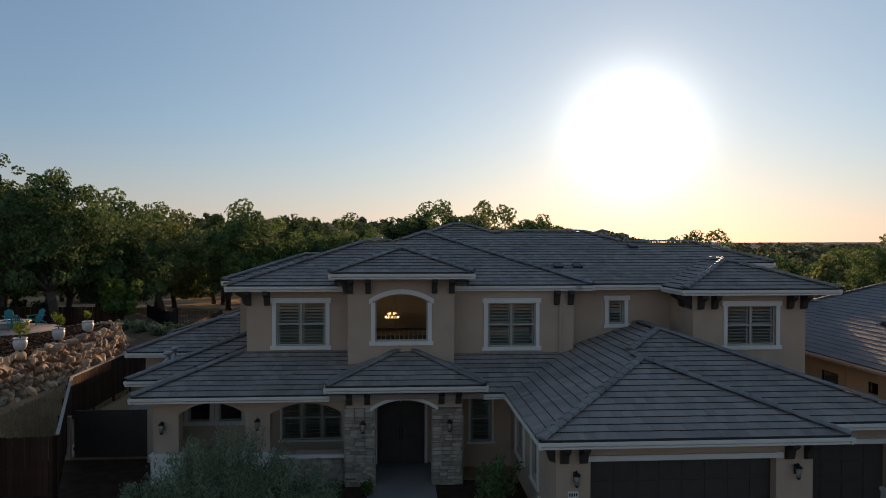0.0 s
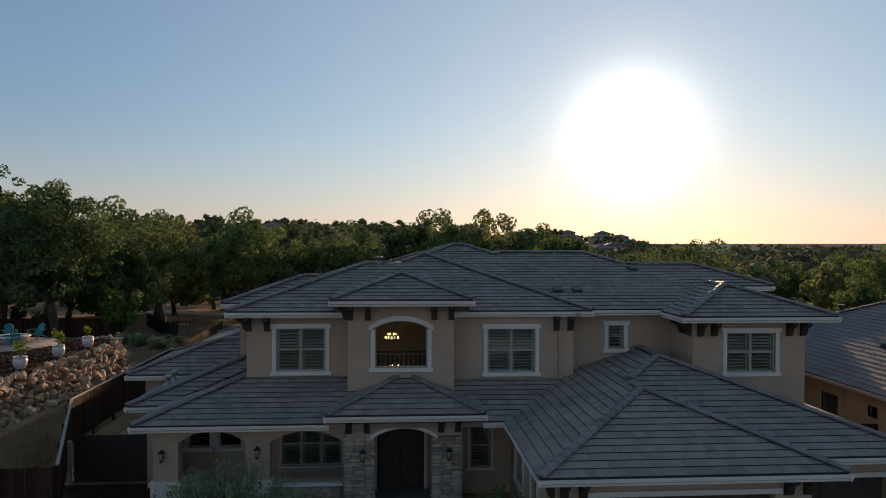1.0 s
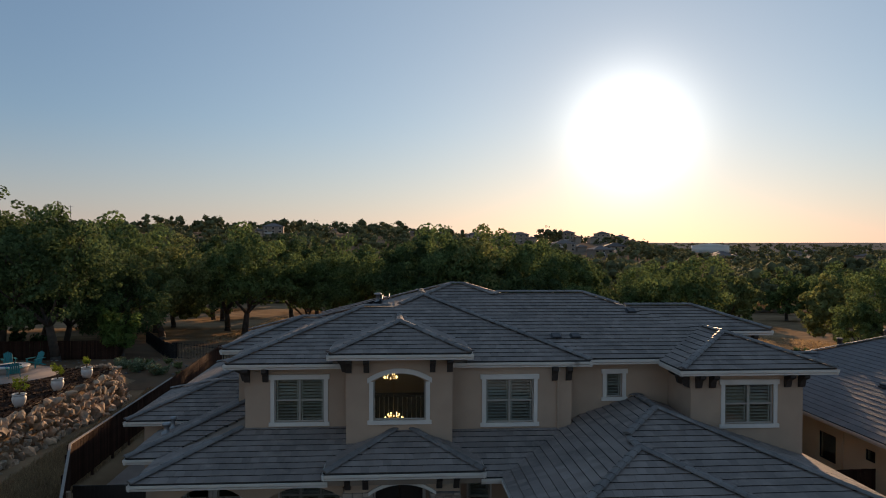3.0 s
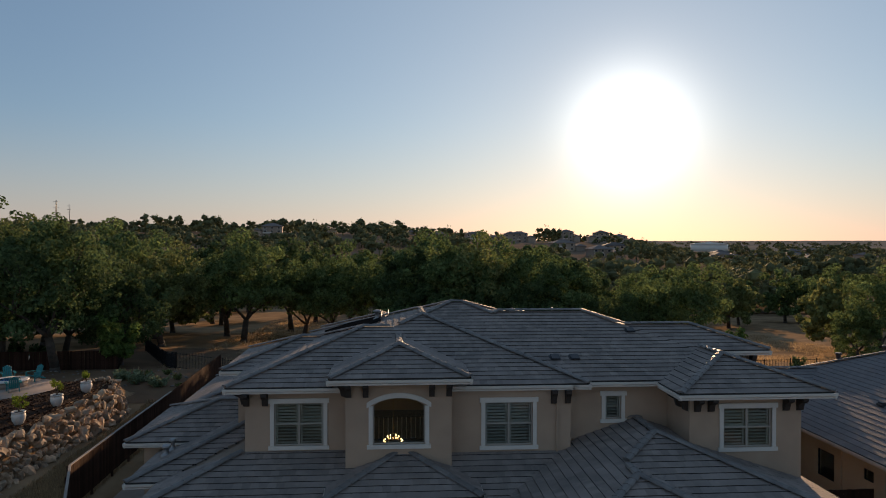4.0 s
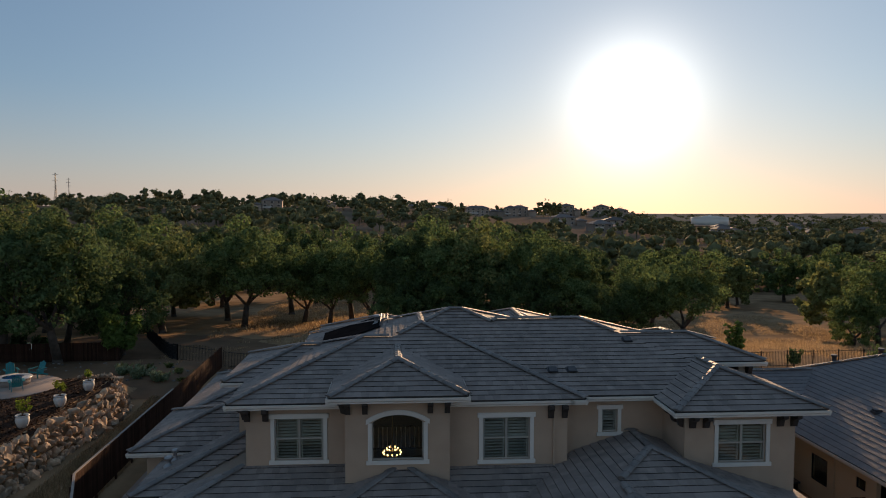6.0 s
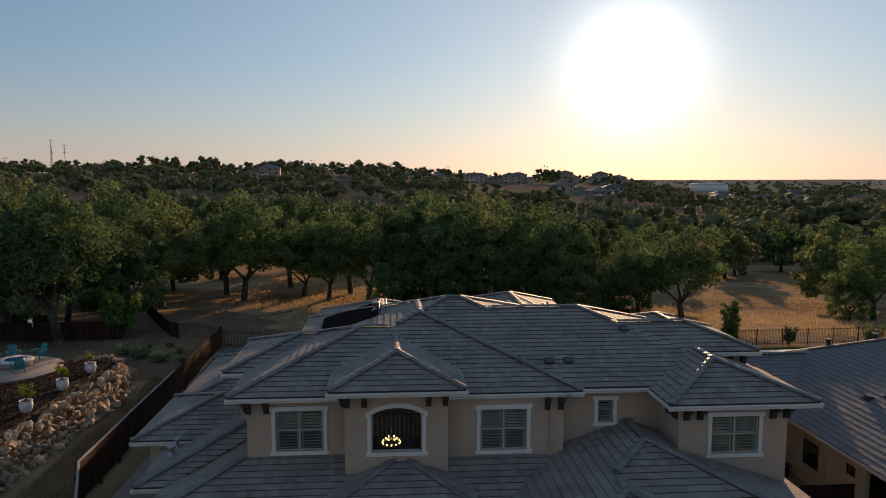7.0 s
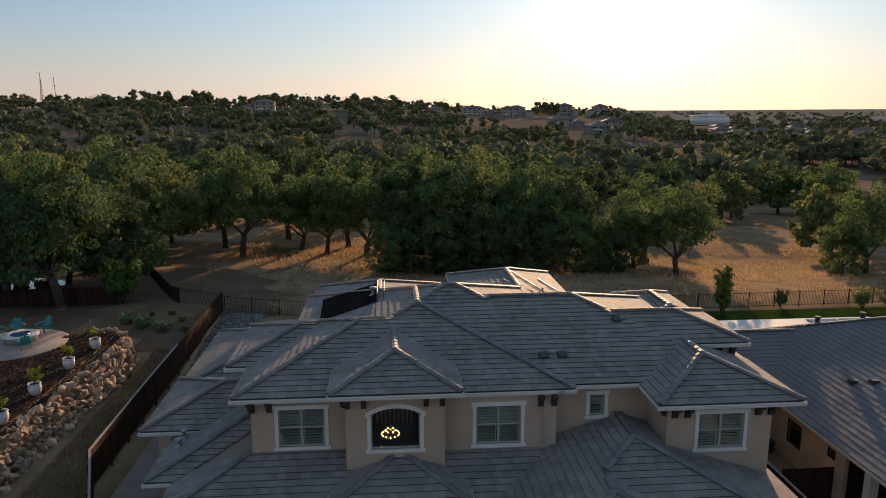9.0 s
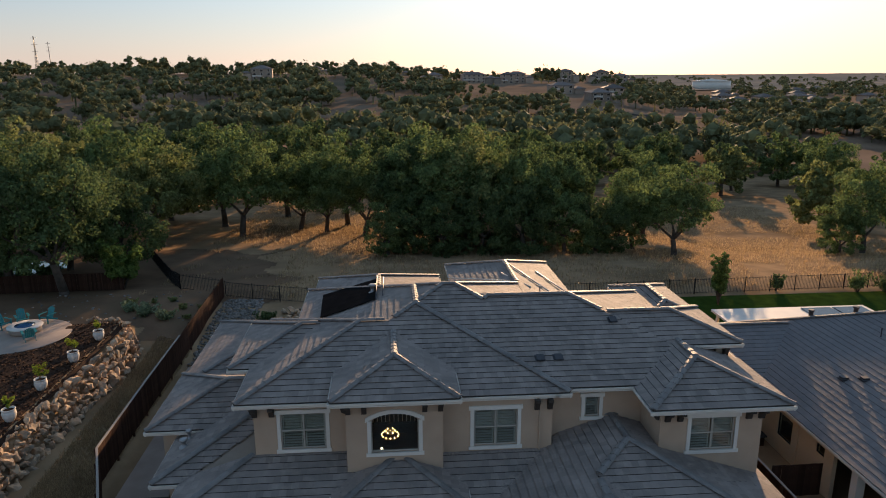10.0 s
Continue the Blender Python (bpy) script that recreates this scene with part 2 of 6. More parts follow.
def mesh_of(name, verts, faces, smooth=False):
    me = bpy.data.meshes.new(name)
    me.from_pydata(verts, [], faces)
    if smooth:
        me.polygons.foreach_set("use_smooth", [True] * len(me.polygons))
    me.update()
    return me


def thing(name, label, category, group="", at=(0, 0, 0)):
    ob = tagged(new(name), label, category, group)
    ob.location = at
    return ob


def box(bm, x0, x1, y0, y1, z0, z1, bevel=0.0):
    v = [bm.verts.new(p) for p in ((x0, y0, z0), (x1, y0, z0), (x1, y1, z0), (x0, y1, z0), (x0, y0, z1), (x1, y0, z1), (x1, y1, z1), (x0, y1, z1))]
    f = [bm.faces.new([v[i] for i in q]) for q in ((0, 3, 2, 1), (4, 5, 6, 7), (0, 1, 5, 4), (1, 2, 6, 5), (2, 3, 7, 6), (3, 0, 4, 7))]
    if bevel:
        edges = list({e for q in f for e in q.edges})
        bmesh.ops.bevel(bm, geom=edges, offset=bevel, segments=1, affect="EDGES")
    return bm


def boxes(*args, bevel=0.0):
    bm = bmesh.new()
    for a in args:
        box(bm, *a, bevel=bevel)
    return bm


def lathe(bm, profile, seg=16, cx=0.0, cy=0.0):
    rings = []
    for r, z in profile:
        rings.append([bm.verts.new((cx + r * math.cos(2 * math.pi * i / seg), cy + r * math.sin(2 * math.pi * i / seg), z)) for i in range(seg)])
    for a, b in zip(rings, rings[1:]):
        for i in range(seg):
            f = bm.faces.new((a[i], a[(i + 1) % seg], b[(i + 1) % seg], b[i]))
            f.smooth = True
    bm.faces.new(rings[0][::-1])
    bm.faces.new(rings[-1])
    return bm


def tube(bm, p, q, r0, r1, seg=7):
    p, q = Vector(p), Vector(q)
    m = (q - p).to_track_quat("Z", "Y").to_matrix()
    a = [bm.verts.new(p + m @ Vector((r0 * math.cos(2 * math.pi * i / seg), r0 * math.sin(2 * math.pi * i / seg), 0))) for i in range(seg)]
    b = [bm.verts.new(q + m @ Vector((r1 * math.cos(2 * math.pi * i / seg), r1 * math.sin(2 * math.pi * i / seg), 0))) for i in range(seg)]
    for i in range(seg):
        f = bm.faces.new((a[i], a[(i + 1) % seg], b[(i + 1) % seg], b[i]))
        f.smooth = True
    bm.faces.new(a[::-1])
    bm.faces.new(b)
    return bm


def smooth(a, b, x):
    t = min(1.0, max(0.0, (x - a) / (b - a)))
    return t * t * (3 - 2 * t)


# ---- ground ----
def height(x, y):
    z = 0.0
    if y < 16:
        z -= 0.35 * smooth(16, 2, y)
    bank = smooth(-14.2, -17.8, x) * 0.9 * (1 - 0.8 * smooth(52, 62, y))
    terrace = smooth(-18.8, -19.4, x) * 1.65 * (1 - smooth(45.5, 49.0, y))
    z += bank + terrace
    z += 0.7 * smooth(44, 52, y)
    fall = max(0.0, min(y, 190) - 58)
    z -= 0.055 * fall
    z -= 3.2 * smooth(8, 45, x) * smooth(54, 95, y)
    if y > 190:
        q = x / y
        up = 1 - smooth(0.30, 0.43, q)
        z += up * (23.0 - 7.0 * smooth(-0.1, 0.25, q)) * smooth(300, 720, y)
        z -= 16.0 * smooth(850, 1500, y) * up
        z += 6.0 * smooth(2200, 4200, y) * (0.6 + 0.4 * math.sin(x * 0.0021 + 0.7))
    if y > 60:
        k = smooth(60, 200, y)
        z += k * 1.6 * noise.noise(Vector((x * 0.012, y * 0.012, 3.1))) + 0.25 * noise.noise(Vector((x * 0.07, y * 0.07, 9.0)))
    return z


def axis_steps(near0, near1, step, far0, far1, growth=1.16):
    mid = list(np.arange(near0, near1 + 1e-6, step))
    lo, hi, s = near0, near1, step
    left, right = [], []
    while lo > far0:
        s *= growth
        lo -= s
        left.append(max(lo, far0))
    s = step
    while hi < far1:
        s *= growth
        hi += s
        right.append(min(hi, far1))
    return left[::-1] + mid + right


def build_ground():
    xs = axis_steps(-30, 30, 0.45, -4500, 4500, 1.10)
    ys = axis_steps(12, 66, 0.45, -900, 4700, 1.05)
    verts = [(x, y, height(x, y)) for y in ys for x in xs]
    w = len(xs)
    faces = [(j * w + i, j * w + i + 1, (j + 1) * w + i + 1, (j + 1) * w + i) for j in range(len(ys) - 1) for i in range(w - 1)]
    ob = part_mesh("ground", mesh_of("ground", verts, faces, True), GROUND)
    tagged(ob, "golden dry grass and bare earth sloping down from the house", "ground", kind="structure")


build_ground()

# ---- the house: roofs ----
PITCH = 0.33
STEP, TILE_W = 0.325, 0.285


class Hip:
    """A hip roof over a rectangle; z is the top of the eave."""

    def __init__(self, x0, x1, y0, y1, z, stop=None, lip=True, pitch=PITCH, west=None, thick=0.048):
        self.x0, self.x1, self.y0, self.y1, self.z, self.stop, self.lip = x0, x1, y0, y1, z, stop, lip
        self.half, self.pitch, self.west, self.thick = min(x1 - x0, y1 - y0) / 2, pitch, west, thick

    def high(self, x, y):
        if self.west and x < self.west:
            return -99.0
        d = min(x - self.x0, self.x1 - x, y - self.y0, self.y1 - y)
        return self.z + self.pitch * d if d > 0 else -99.0

    def faces(self):
        w, d = self.x1 - self.x0, self.y1 - self.y0
        yield Vector((self.x0, self.y0, self.z)), Vector((1, 0, 0)), Vector((0, 1, 0)), w
        yield Vector((self.x1, self.y0, self.z)), Vector((0, 1, 0)), Vector((-1, 0, 0)), d
        yield Vector((self.x1, self.y1, self.z)), Vector((-1, 0, 0)), Vector((0, -1, 0)), w
        yield Vector((self.x0, self.y1, self.z)), Vector((0, -1, 0)), Vector((1, 0, 0)), d

    def ridge_ends(self):
        h = self.half
        if self.x1 - self.x0 > self.y1 - self.y0:
            y = (self.y0 + self.y1) / 2
            return Vector((self.x0 + h, y, self.z + self.pitch * h)), Vector((self.x1 - h, y, self.z + self.pitch * h))
        x = (self.x0 + self.x1) / 2
        return Vector((x, self.y0 + h, self.z + self.pitch * h)), Vector((x, self.y1 - h, self.z + self.pitch * h))


TILE_MESH = {}


def tile_piece_mesh(w):
    key = round(w, 3)
    if key not in TILE_MESH:
        e = STEP - 0.012
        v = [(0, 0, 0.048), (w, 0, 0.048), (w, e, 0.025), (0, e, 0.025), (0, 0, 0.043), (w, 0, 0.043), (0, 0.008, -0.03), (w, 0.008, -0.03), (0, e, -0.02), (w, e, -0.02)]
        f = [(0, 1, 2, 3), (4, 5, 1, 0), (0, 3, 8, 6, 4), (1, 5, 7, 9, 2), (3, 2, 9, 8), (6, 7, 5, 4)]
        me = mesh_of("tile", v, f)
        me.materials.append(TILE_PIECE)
        me.materials.append(BUTT_SHADE)
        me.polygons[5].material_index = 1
        TILE_MESH[key] = me
    return TILE_MESH[key]


def build_roof(hip, others, parent, name="roof", label="", single=None, tile=TILE, skip=None):
    """Tiles course by course, caps on hips and ridges, fascia with gutter, deck and soffit."""
    COS = 1 / math.sqrt(1 + hip.pitch ** 2)
    rng = random.Random(int(hip.x0 * 100 + hip.y0 * 10 + hip.z))
    bm = bmesh.new()
    h = hip.half
    a, b = hip.ridge_ends()
    low = hip.z - 0.19
    inset = 0.02
    c = [Vector((hip.x0 + inset, hip.y0 + inset, 0)), Vector((hip.x1 - inset, hip.y0 + inset, 0)), Vector((hip.x1 - inset, hip.y1 - inset, 0)), Vector((hip.x0 + inset, hip.y1 - inset, 0))]
    lower = [bm.verts.new((p.x, p.y, low)) for p in c]
    upper = [bm.verts.new((p.x, p.y, hip.z - 0.03)) for p in c]
    ra, rb = bm.verts.new(a - Vector((0, 0, 0.03))), bm.verts.new(b - Vector((0, 0, 0.03)))
    bm.faces.new(lower[::-1])
    for i in range(4):
        bm.faces.new((lower[i], lower[(i + 1) % 4], upper[(i + 1) % 4], upper[i]))
    if hip.x1 - hip.x0 > hip.y1 - hip.y0:
        tops = ((0, 1, rb, ra), (1, 2, rb), (2, 3, ra, rb), (3, 0, ra))
    else:
        tops = ((0, 1, ra), (1, 2, rb, ra), (2, 3, rb), (3, 0, ra, rb))
    for q in tops:
        bm.faces.new((upper[q[0]], upper[q[1]], *q[2:]))
    if hip.stop:
        bmesh.ops.bisect_plane(bm, geom=bm.verts[:] + bm.edges[:] + bm.faces[:], plane_co=(0, hip.stop, 0), plane_no=(0, 1, 0), clear_outer=True)
    if hip.west:
        bmesh.ops.bisect_plane(bm, geom=bm.verts[:] + bm.edges[:] + bm.faces[:], plane_co=(hip.west, 0, 0), plane_no=(-1, 0, 0), clear_outer=True)
    roof = part(name, bm, SOFFIT, parent, label)

    def hidden(p, slack=0.05):
        if hip.stop and p.y > hip.stop + 0.1:
            return True
        if (skip and skip(p)) or (hip.west and p.x < hip.west):
            return True
        return any(o.high(p.x, p.y) > p.z + slack for o in others if o is not hip)

    mine = others.index(hip) if hip in others else 0

    def doubled(p):
        return any(abs(o.high(p.x, p.y) - p.z) < 0.015 for o in others[:mine])

    def shared(p):
        return any(abs(o.high(p.x, p.y) - p.z) < 0.015 for o in others if o is not hip)

    def covered(p):
        if (hip.stop and p.y > hip.stop) or (skip and skip(p)) or (hip.west and p.x < hip.west):
            return True
        return any(0.05 < o.high(p.x, p.y) - p.z < 0.495 for o in others if o is not hip) or any(-0.01 < o.high(p.x, p.y) - p.z < 0.495 for o in others[:mine])

    verts, faces, gaps, singles = [], [], [], 0
    for fi, (o, u, inward, width) in enumerate(hip.faces()):
        slope = (inward + Vector((0, 0, hip.pitch))).normalized()
        up = u.cross(slope).normalized()
        rows = int(h / COS / STEP) + 1
        for r in range(rows):
            v0, v1 = r * STEP - (0.03 if r == 0 else 0), min((r + 1) * STEP - 0.012, h / COS)
            if v1 - max(v0, 0) < 0.03:
                continue
            lo0, hi0, lo1, hi1 = max(v0, 0) * COS, width - max(v0, 0) * COS, v1 * COS, width - v1 * COS
            s = math.floor(lo0 / TILE_W) * TILE_W - (r % 2) * TILE_W / 2
            while s < hi0:
                u0, u1 = s, s + TILE_W - 0.006
                s += TILE_W
                q = [(min(max(u0, lo0), hi0), v0), (min(max(u1, lo0), hi0), v0), (min(max(u1, lo1), hi1), v1), (min(max(u0, lo1), hi1), v1)]
                if q[1][0] - q[0][0] < 0.02 and q[2][0] - q[3][0] < 0.02:
                    continue
                pts = [o + u * i + slope * j for i, j in q]
                mid = (pts[0] + pts[1] + pts[2] + pts[3]) / 4
                lost = [hidden(p, 0.008) for p in (*pts, mid)]
                if all(lost) or (doubled(mid) and all(doubled(p) for p in pts)):
                    continue
                whole = q[0][0] == u0 and q[1][0] == u1 and q[2][0] == u1 and q[3][0] == u0
                lift = rng.uniform(-0.002, 0.004) - 0.003 * (mine % 4)
                if single and whole and r > 0 and singles < single and fi == 0 and not any(lost):
                    ob = new("tile", tile_piece_mesh(TILE_W - 0.006))
                    ob.parent = roof
                    m = Matrix((u, slope, up)).transposed().to_4x4()
                    m.translation = pts[0] + up * lift
                    ob.matrix_basis = m
                    singles += 1
                    continue
                cells = [(0.0, 1.0, 0.0, 1.0)]
                if any(lost):
                    # cut to the valley in small cells
                    cells = [(a / 4, (a + 1) / 4, b / 4, (b + 1) / 4) for a in range(4) for b in range(4)]
                for a0, a1, b0, b1 in cells:
                    def at(i, j):
                        return (pts[0] * (1 - i) + pts[1] * i) * (1 - j) + (pts[3] * (1 - i) + pts[2] * i) * j
                    if len(cells) > 1 and hidden(at((a0 + a1) / 2, (b0 + b1) / 2), 0.008):
                        continue
                    k = len(verts)
                    z0, z1 = hip.thick - (hip.thick - 0.025) * b0 + lift, hip.thick - (hip.thick - 0.025) * b1 + lift
                    c0, c1, c2, c3 = at(a0, b0), at(a1, b0), at(a1, b1), at(a0, b1)
                    verts += [c0 + up * z0, c1 + up * z0, c2 + up * z1, c3 + up * z1]
                    faces.append((k, k + 1, k + 2, k + 3))
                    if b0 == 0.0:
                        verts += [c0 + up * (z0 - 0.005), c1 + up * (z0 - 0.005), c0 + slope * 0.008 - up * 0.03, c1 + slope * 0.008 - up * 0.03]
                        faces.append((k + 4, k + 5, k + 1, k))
                        # these faces carry the painted shadow below the tile lip
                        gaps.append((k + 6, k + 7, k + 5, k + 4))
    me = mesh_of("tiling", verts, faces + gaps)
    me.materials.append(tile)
    me.materials.append(BUTT_SHADE)
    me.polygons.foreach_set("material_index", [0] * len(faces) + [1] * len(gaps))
    tagged(part_mesh("tiling", me, tile, roof), kind="stuff")

    # caps
    corners = [Vector((hip.x0, hip.y0, hip.z)), Vector((hip.x1, hip.y0, hip.z)), Vector((hip.x1, hip.y1, hip.z)), Vector((hip.x0, hip.y1, hip.z))]
    if hip.x1 - hip.x0 > hip.y1 - hip.y0:
        lines = [(corners[0], a), (corners[1], b), (corners[2], b), (corners[3], a), (a, b)]
    else:
        lines = [(corners[0], a), (corners[1], a), (corners[2], b), (corners[3], b), (a, b)]
    verts, faces = [], []
    for p, q in lines:
        length = (q - p).length
        if length < 0.2:
            continue
        d = (q - p).normalized()
        side = d.cross(Vector((0, 0, 1))).normalized()
        upv = side.cross(d).normalized()
        n = max(1, int(length / 0.36))
        for i in range(n):
            s0, s1 = p + d * (length * i / n - 0.02), p + d * (length * (i + 1) / n + 0.03)
            if hidden((s0 + s1) / 2, -0.045) or shared((s0 + s1) / 2):
                continue
            k = len(verts)
            for s, r in ((s0, 0.165), (s1, 0.135)):
                for ang in (-80, -45, 0, 45, 80):
                    t = radians(ang)
                    verts.append(s + side * (r * math.sin(t)) + upv * (r * 0.58 * math.cos(t) + 0.05))
            for j in range(4):
                faces.append((k + j, k + j + 1, k + 6 + j, k + 5 + j))
            faces.append((k, k + 4, k + 3, k + 2, k + 1))
    if faces:
        tagged(part_mesh("ridge_capping", mesh_of("ridge_capping", verts, faces), CAP, roof), kind="stuff")

    # fascia and gutter
    if not hip.lip:
        return roof
    for i in range(4):
        p, q = corners[i], corners[(i + 1) % 4]
        length = (q - p).length
        d = (q - p).normalized()
        outw = d.cross(Vector((0, 0, 1)))
        n = max(2, int(length / 0.2))
        shown = [not covered(p + d * (length * (j + 0.5) / n) - outw * 0.05) for j in range(n)]
        j = 0
        while j < n:
            if not shown[j]:
                j += 1
                continue
            k = j
            while k < n and shown[k]:
                k += 1
            s0, s1 = length * j / n, length * k / n
            if s1 - s0 > 0.3:
                e0 = s0 - (0.09 if j == 0 else 0)
                e1 = s1 + (0.09 if k == n else 0)
                prof = ((0.0, -0.215), (0.03, -0.215), (0.035, -0.16), (0.085, -0.12), (0.095, -0.03), (0.085, -0.025), (0.08, -0.045), (0.0, -0.05))
                vs = [p + d * s + outw * x + Vector((0, 0, z)) for s in (e0, e1) for x, z in prof]
                m = len(prof)
                fs = [(t, (t + 1) % m, m + (t + 1) % m, m + t) for t in range(m)] + [tuple(range(m))[::-1], tuple(range(m, 2 * m))]
                part_mesh("gutter", mesh_of("gutter", vs, fs), TRIM, roof, "cream fascia with gutter")
            j = k
    return roof


UPPER = [
    Hip(-3.91, 0.97, 24.45, 33.0, 6.92),
    Hip(8.27, 13.85, 23.92, 33.5, 6.36),
    Hip(-7.66, 5.0, 25.6, 35.0, 6.42),
    Hip(-6.3, 5.5, 25.6, 40.0, 6.42),
    Hip(-6.1, 8.6, 26.0, 40.1, 6.42),
    Hip(-3.0, 13.0, 26.0, 38.1, 6.42),
    Hip(5.0, 13.9, 28.3, 33.1, 7.15),
    Hip(-8.6, 0.0, 29.0, 34.7, 6.42),
    Hip(-5.9, 1.4, 30.0, 42.3, 6.42),
    Hip(2.1, 8.74, 32.0, 44.8, 6.40),
    Hip(11.5, 14.8, 33.5, 39.6, 6.30),
]
LOWER = [
    Hip(-3.9, 1.2, 22.75, 28.0, 3.38, stop=24.97),
    Hip(1.9, 9.95, 17.55, 27.0, 3.05, stop=26.5),
    Hip(1.9, 13.2, 18.8, 32.0, 3.05, stop=26.5),
    Hip(-10.05, 12.0, 23.1, 32.0, 3.05, stop=26.0),
    Hip(-11.15, -3.0, 25.7, 33.5, 3.08),
    Hip(-12.45, -4.0, 29.2, 35.2, 3.52),
    Hip(-12.4, -3.5, 34.0, 43.7, 3.3),
]

house = thing("house", "large two-storey tan stucco house with grey concrete tile hip roofs", "house")


def inside_upper(p):
    """Within the walls of the upper storey, where the lower roofs end."""
    x, y = p.x, p.y
    return (-7.0 < x < 4.9 and y > 26.1) or (-3.3 < x < 0.3 and y > 25.0) or (0.3 < x < 4.9 and y > 25.7) or (4.8 < x < 8.9 and y > 26.5) or (8.85 < x < 12.9 and y > 24.5)


for hip in UPPER:
    build_roof(hip, UPPER, house, "roof", "weathered grey concrete tile hip roof")
for i, hip in enumerate(LOWER):
    build_roof(hip, LOWER, house, "roof", "weathered grey concrete tile hip roof", single=300 if i == 1 else None, skip=inside_upper)


# ---- the house: walls and openings ----
def arch_points(x0, x1, zs, za, n=12):
    """Points of a flat arch from spring height zs to apex za."""
    w, r = (x1 - x0) / 2, za - zs
    rad = (w * w + r * r) / (2 * r)
    cx, cz = (x0 + x1) / 2, za - rad
    t = math.asin(w / rad)
    return [(cx + rad * math.sin(-t + 2 * t * i / n), cz + rad * math.cos(-t + 2 * t * i / n)) for i in range(n + 1)]


def wall_bm(x0, x1, y0, y1, z0, z1, openings=()):
    """A wall along x with openings (x0, x1, z0, z1[, apex]) through it."""
    bm = bmesh.new()
    x = x0
    for op in sorted(openings):
        a, b, c, d = op[:4]
        if a > x:
            box(bm, x, a, y0, y1, z0, z1)
        if c > z0:
            box(bm, a, b, y0, y1, z0, c)
        top = op[4] if len(op) > 4 else d
        if z1 > top:
            box(bm, a, b, y0, y1, top, z1)
        if len(op) > 4:
            pts = arch_points(a, b, d, top)
            for (xa, za), (xb, zb) in zip(pts, pts[1:]):
                vs = [bm.verts.new(p) for p in ((xa, y0, za), (xb, y0, zb), (xb, y0, top), (xa, y0, top), (xa, y1, za), (xb, y1, zb), (xb, y1, top), (xa, y1, top))]
                bm.faces.new((vs[0], vs[1], vs[2], vs[3]))
                bm.faces.new((vs[5], vs[4], vs[7], vs[6]))
                bm.faces.new((vs[1], vs[0], vs[4], vs[5]))
        x = b
    if x < x1:
        box(bm, x, x1, y0, y1, z0, z1)
    return bm


def wall(x0, x1, y0, z0, z1, openings=(), thick=0.2, mat=STUCCO, name="wall", label="", parent=None):
    return part(name, wall_bm(x0, x1, y0, y0 + thick, z0, z1, openings), mat, parent or house, label)


def side_wall(x0, y0, y1, z0, z1, thick=0.2, mat=STUCCO):
    return part("wall", boxes((x0, x0 + thick, y0, y1, z0, z1)), mat, house)


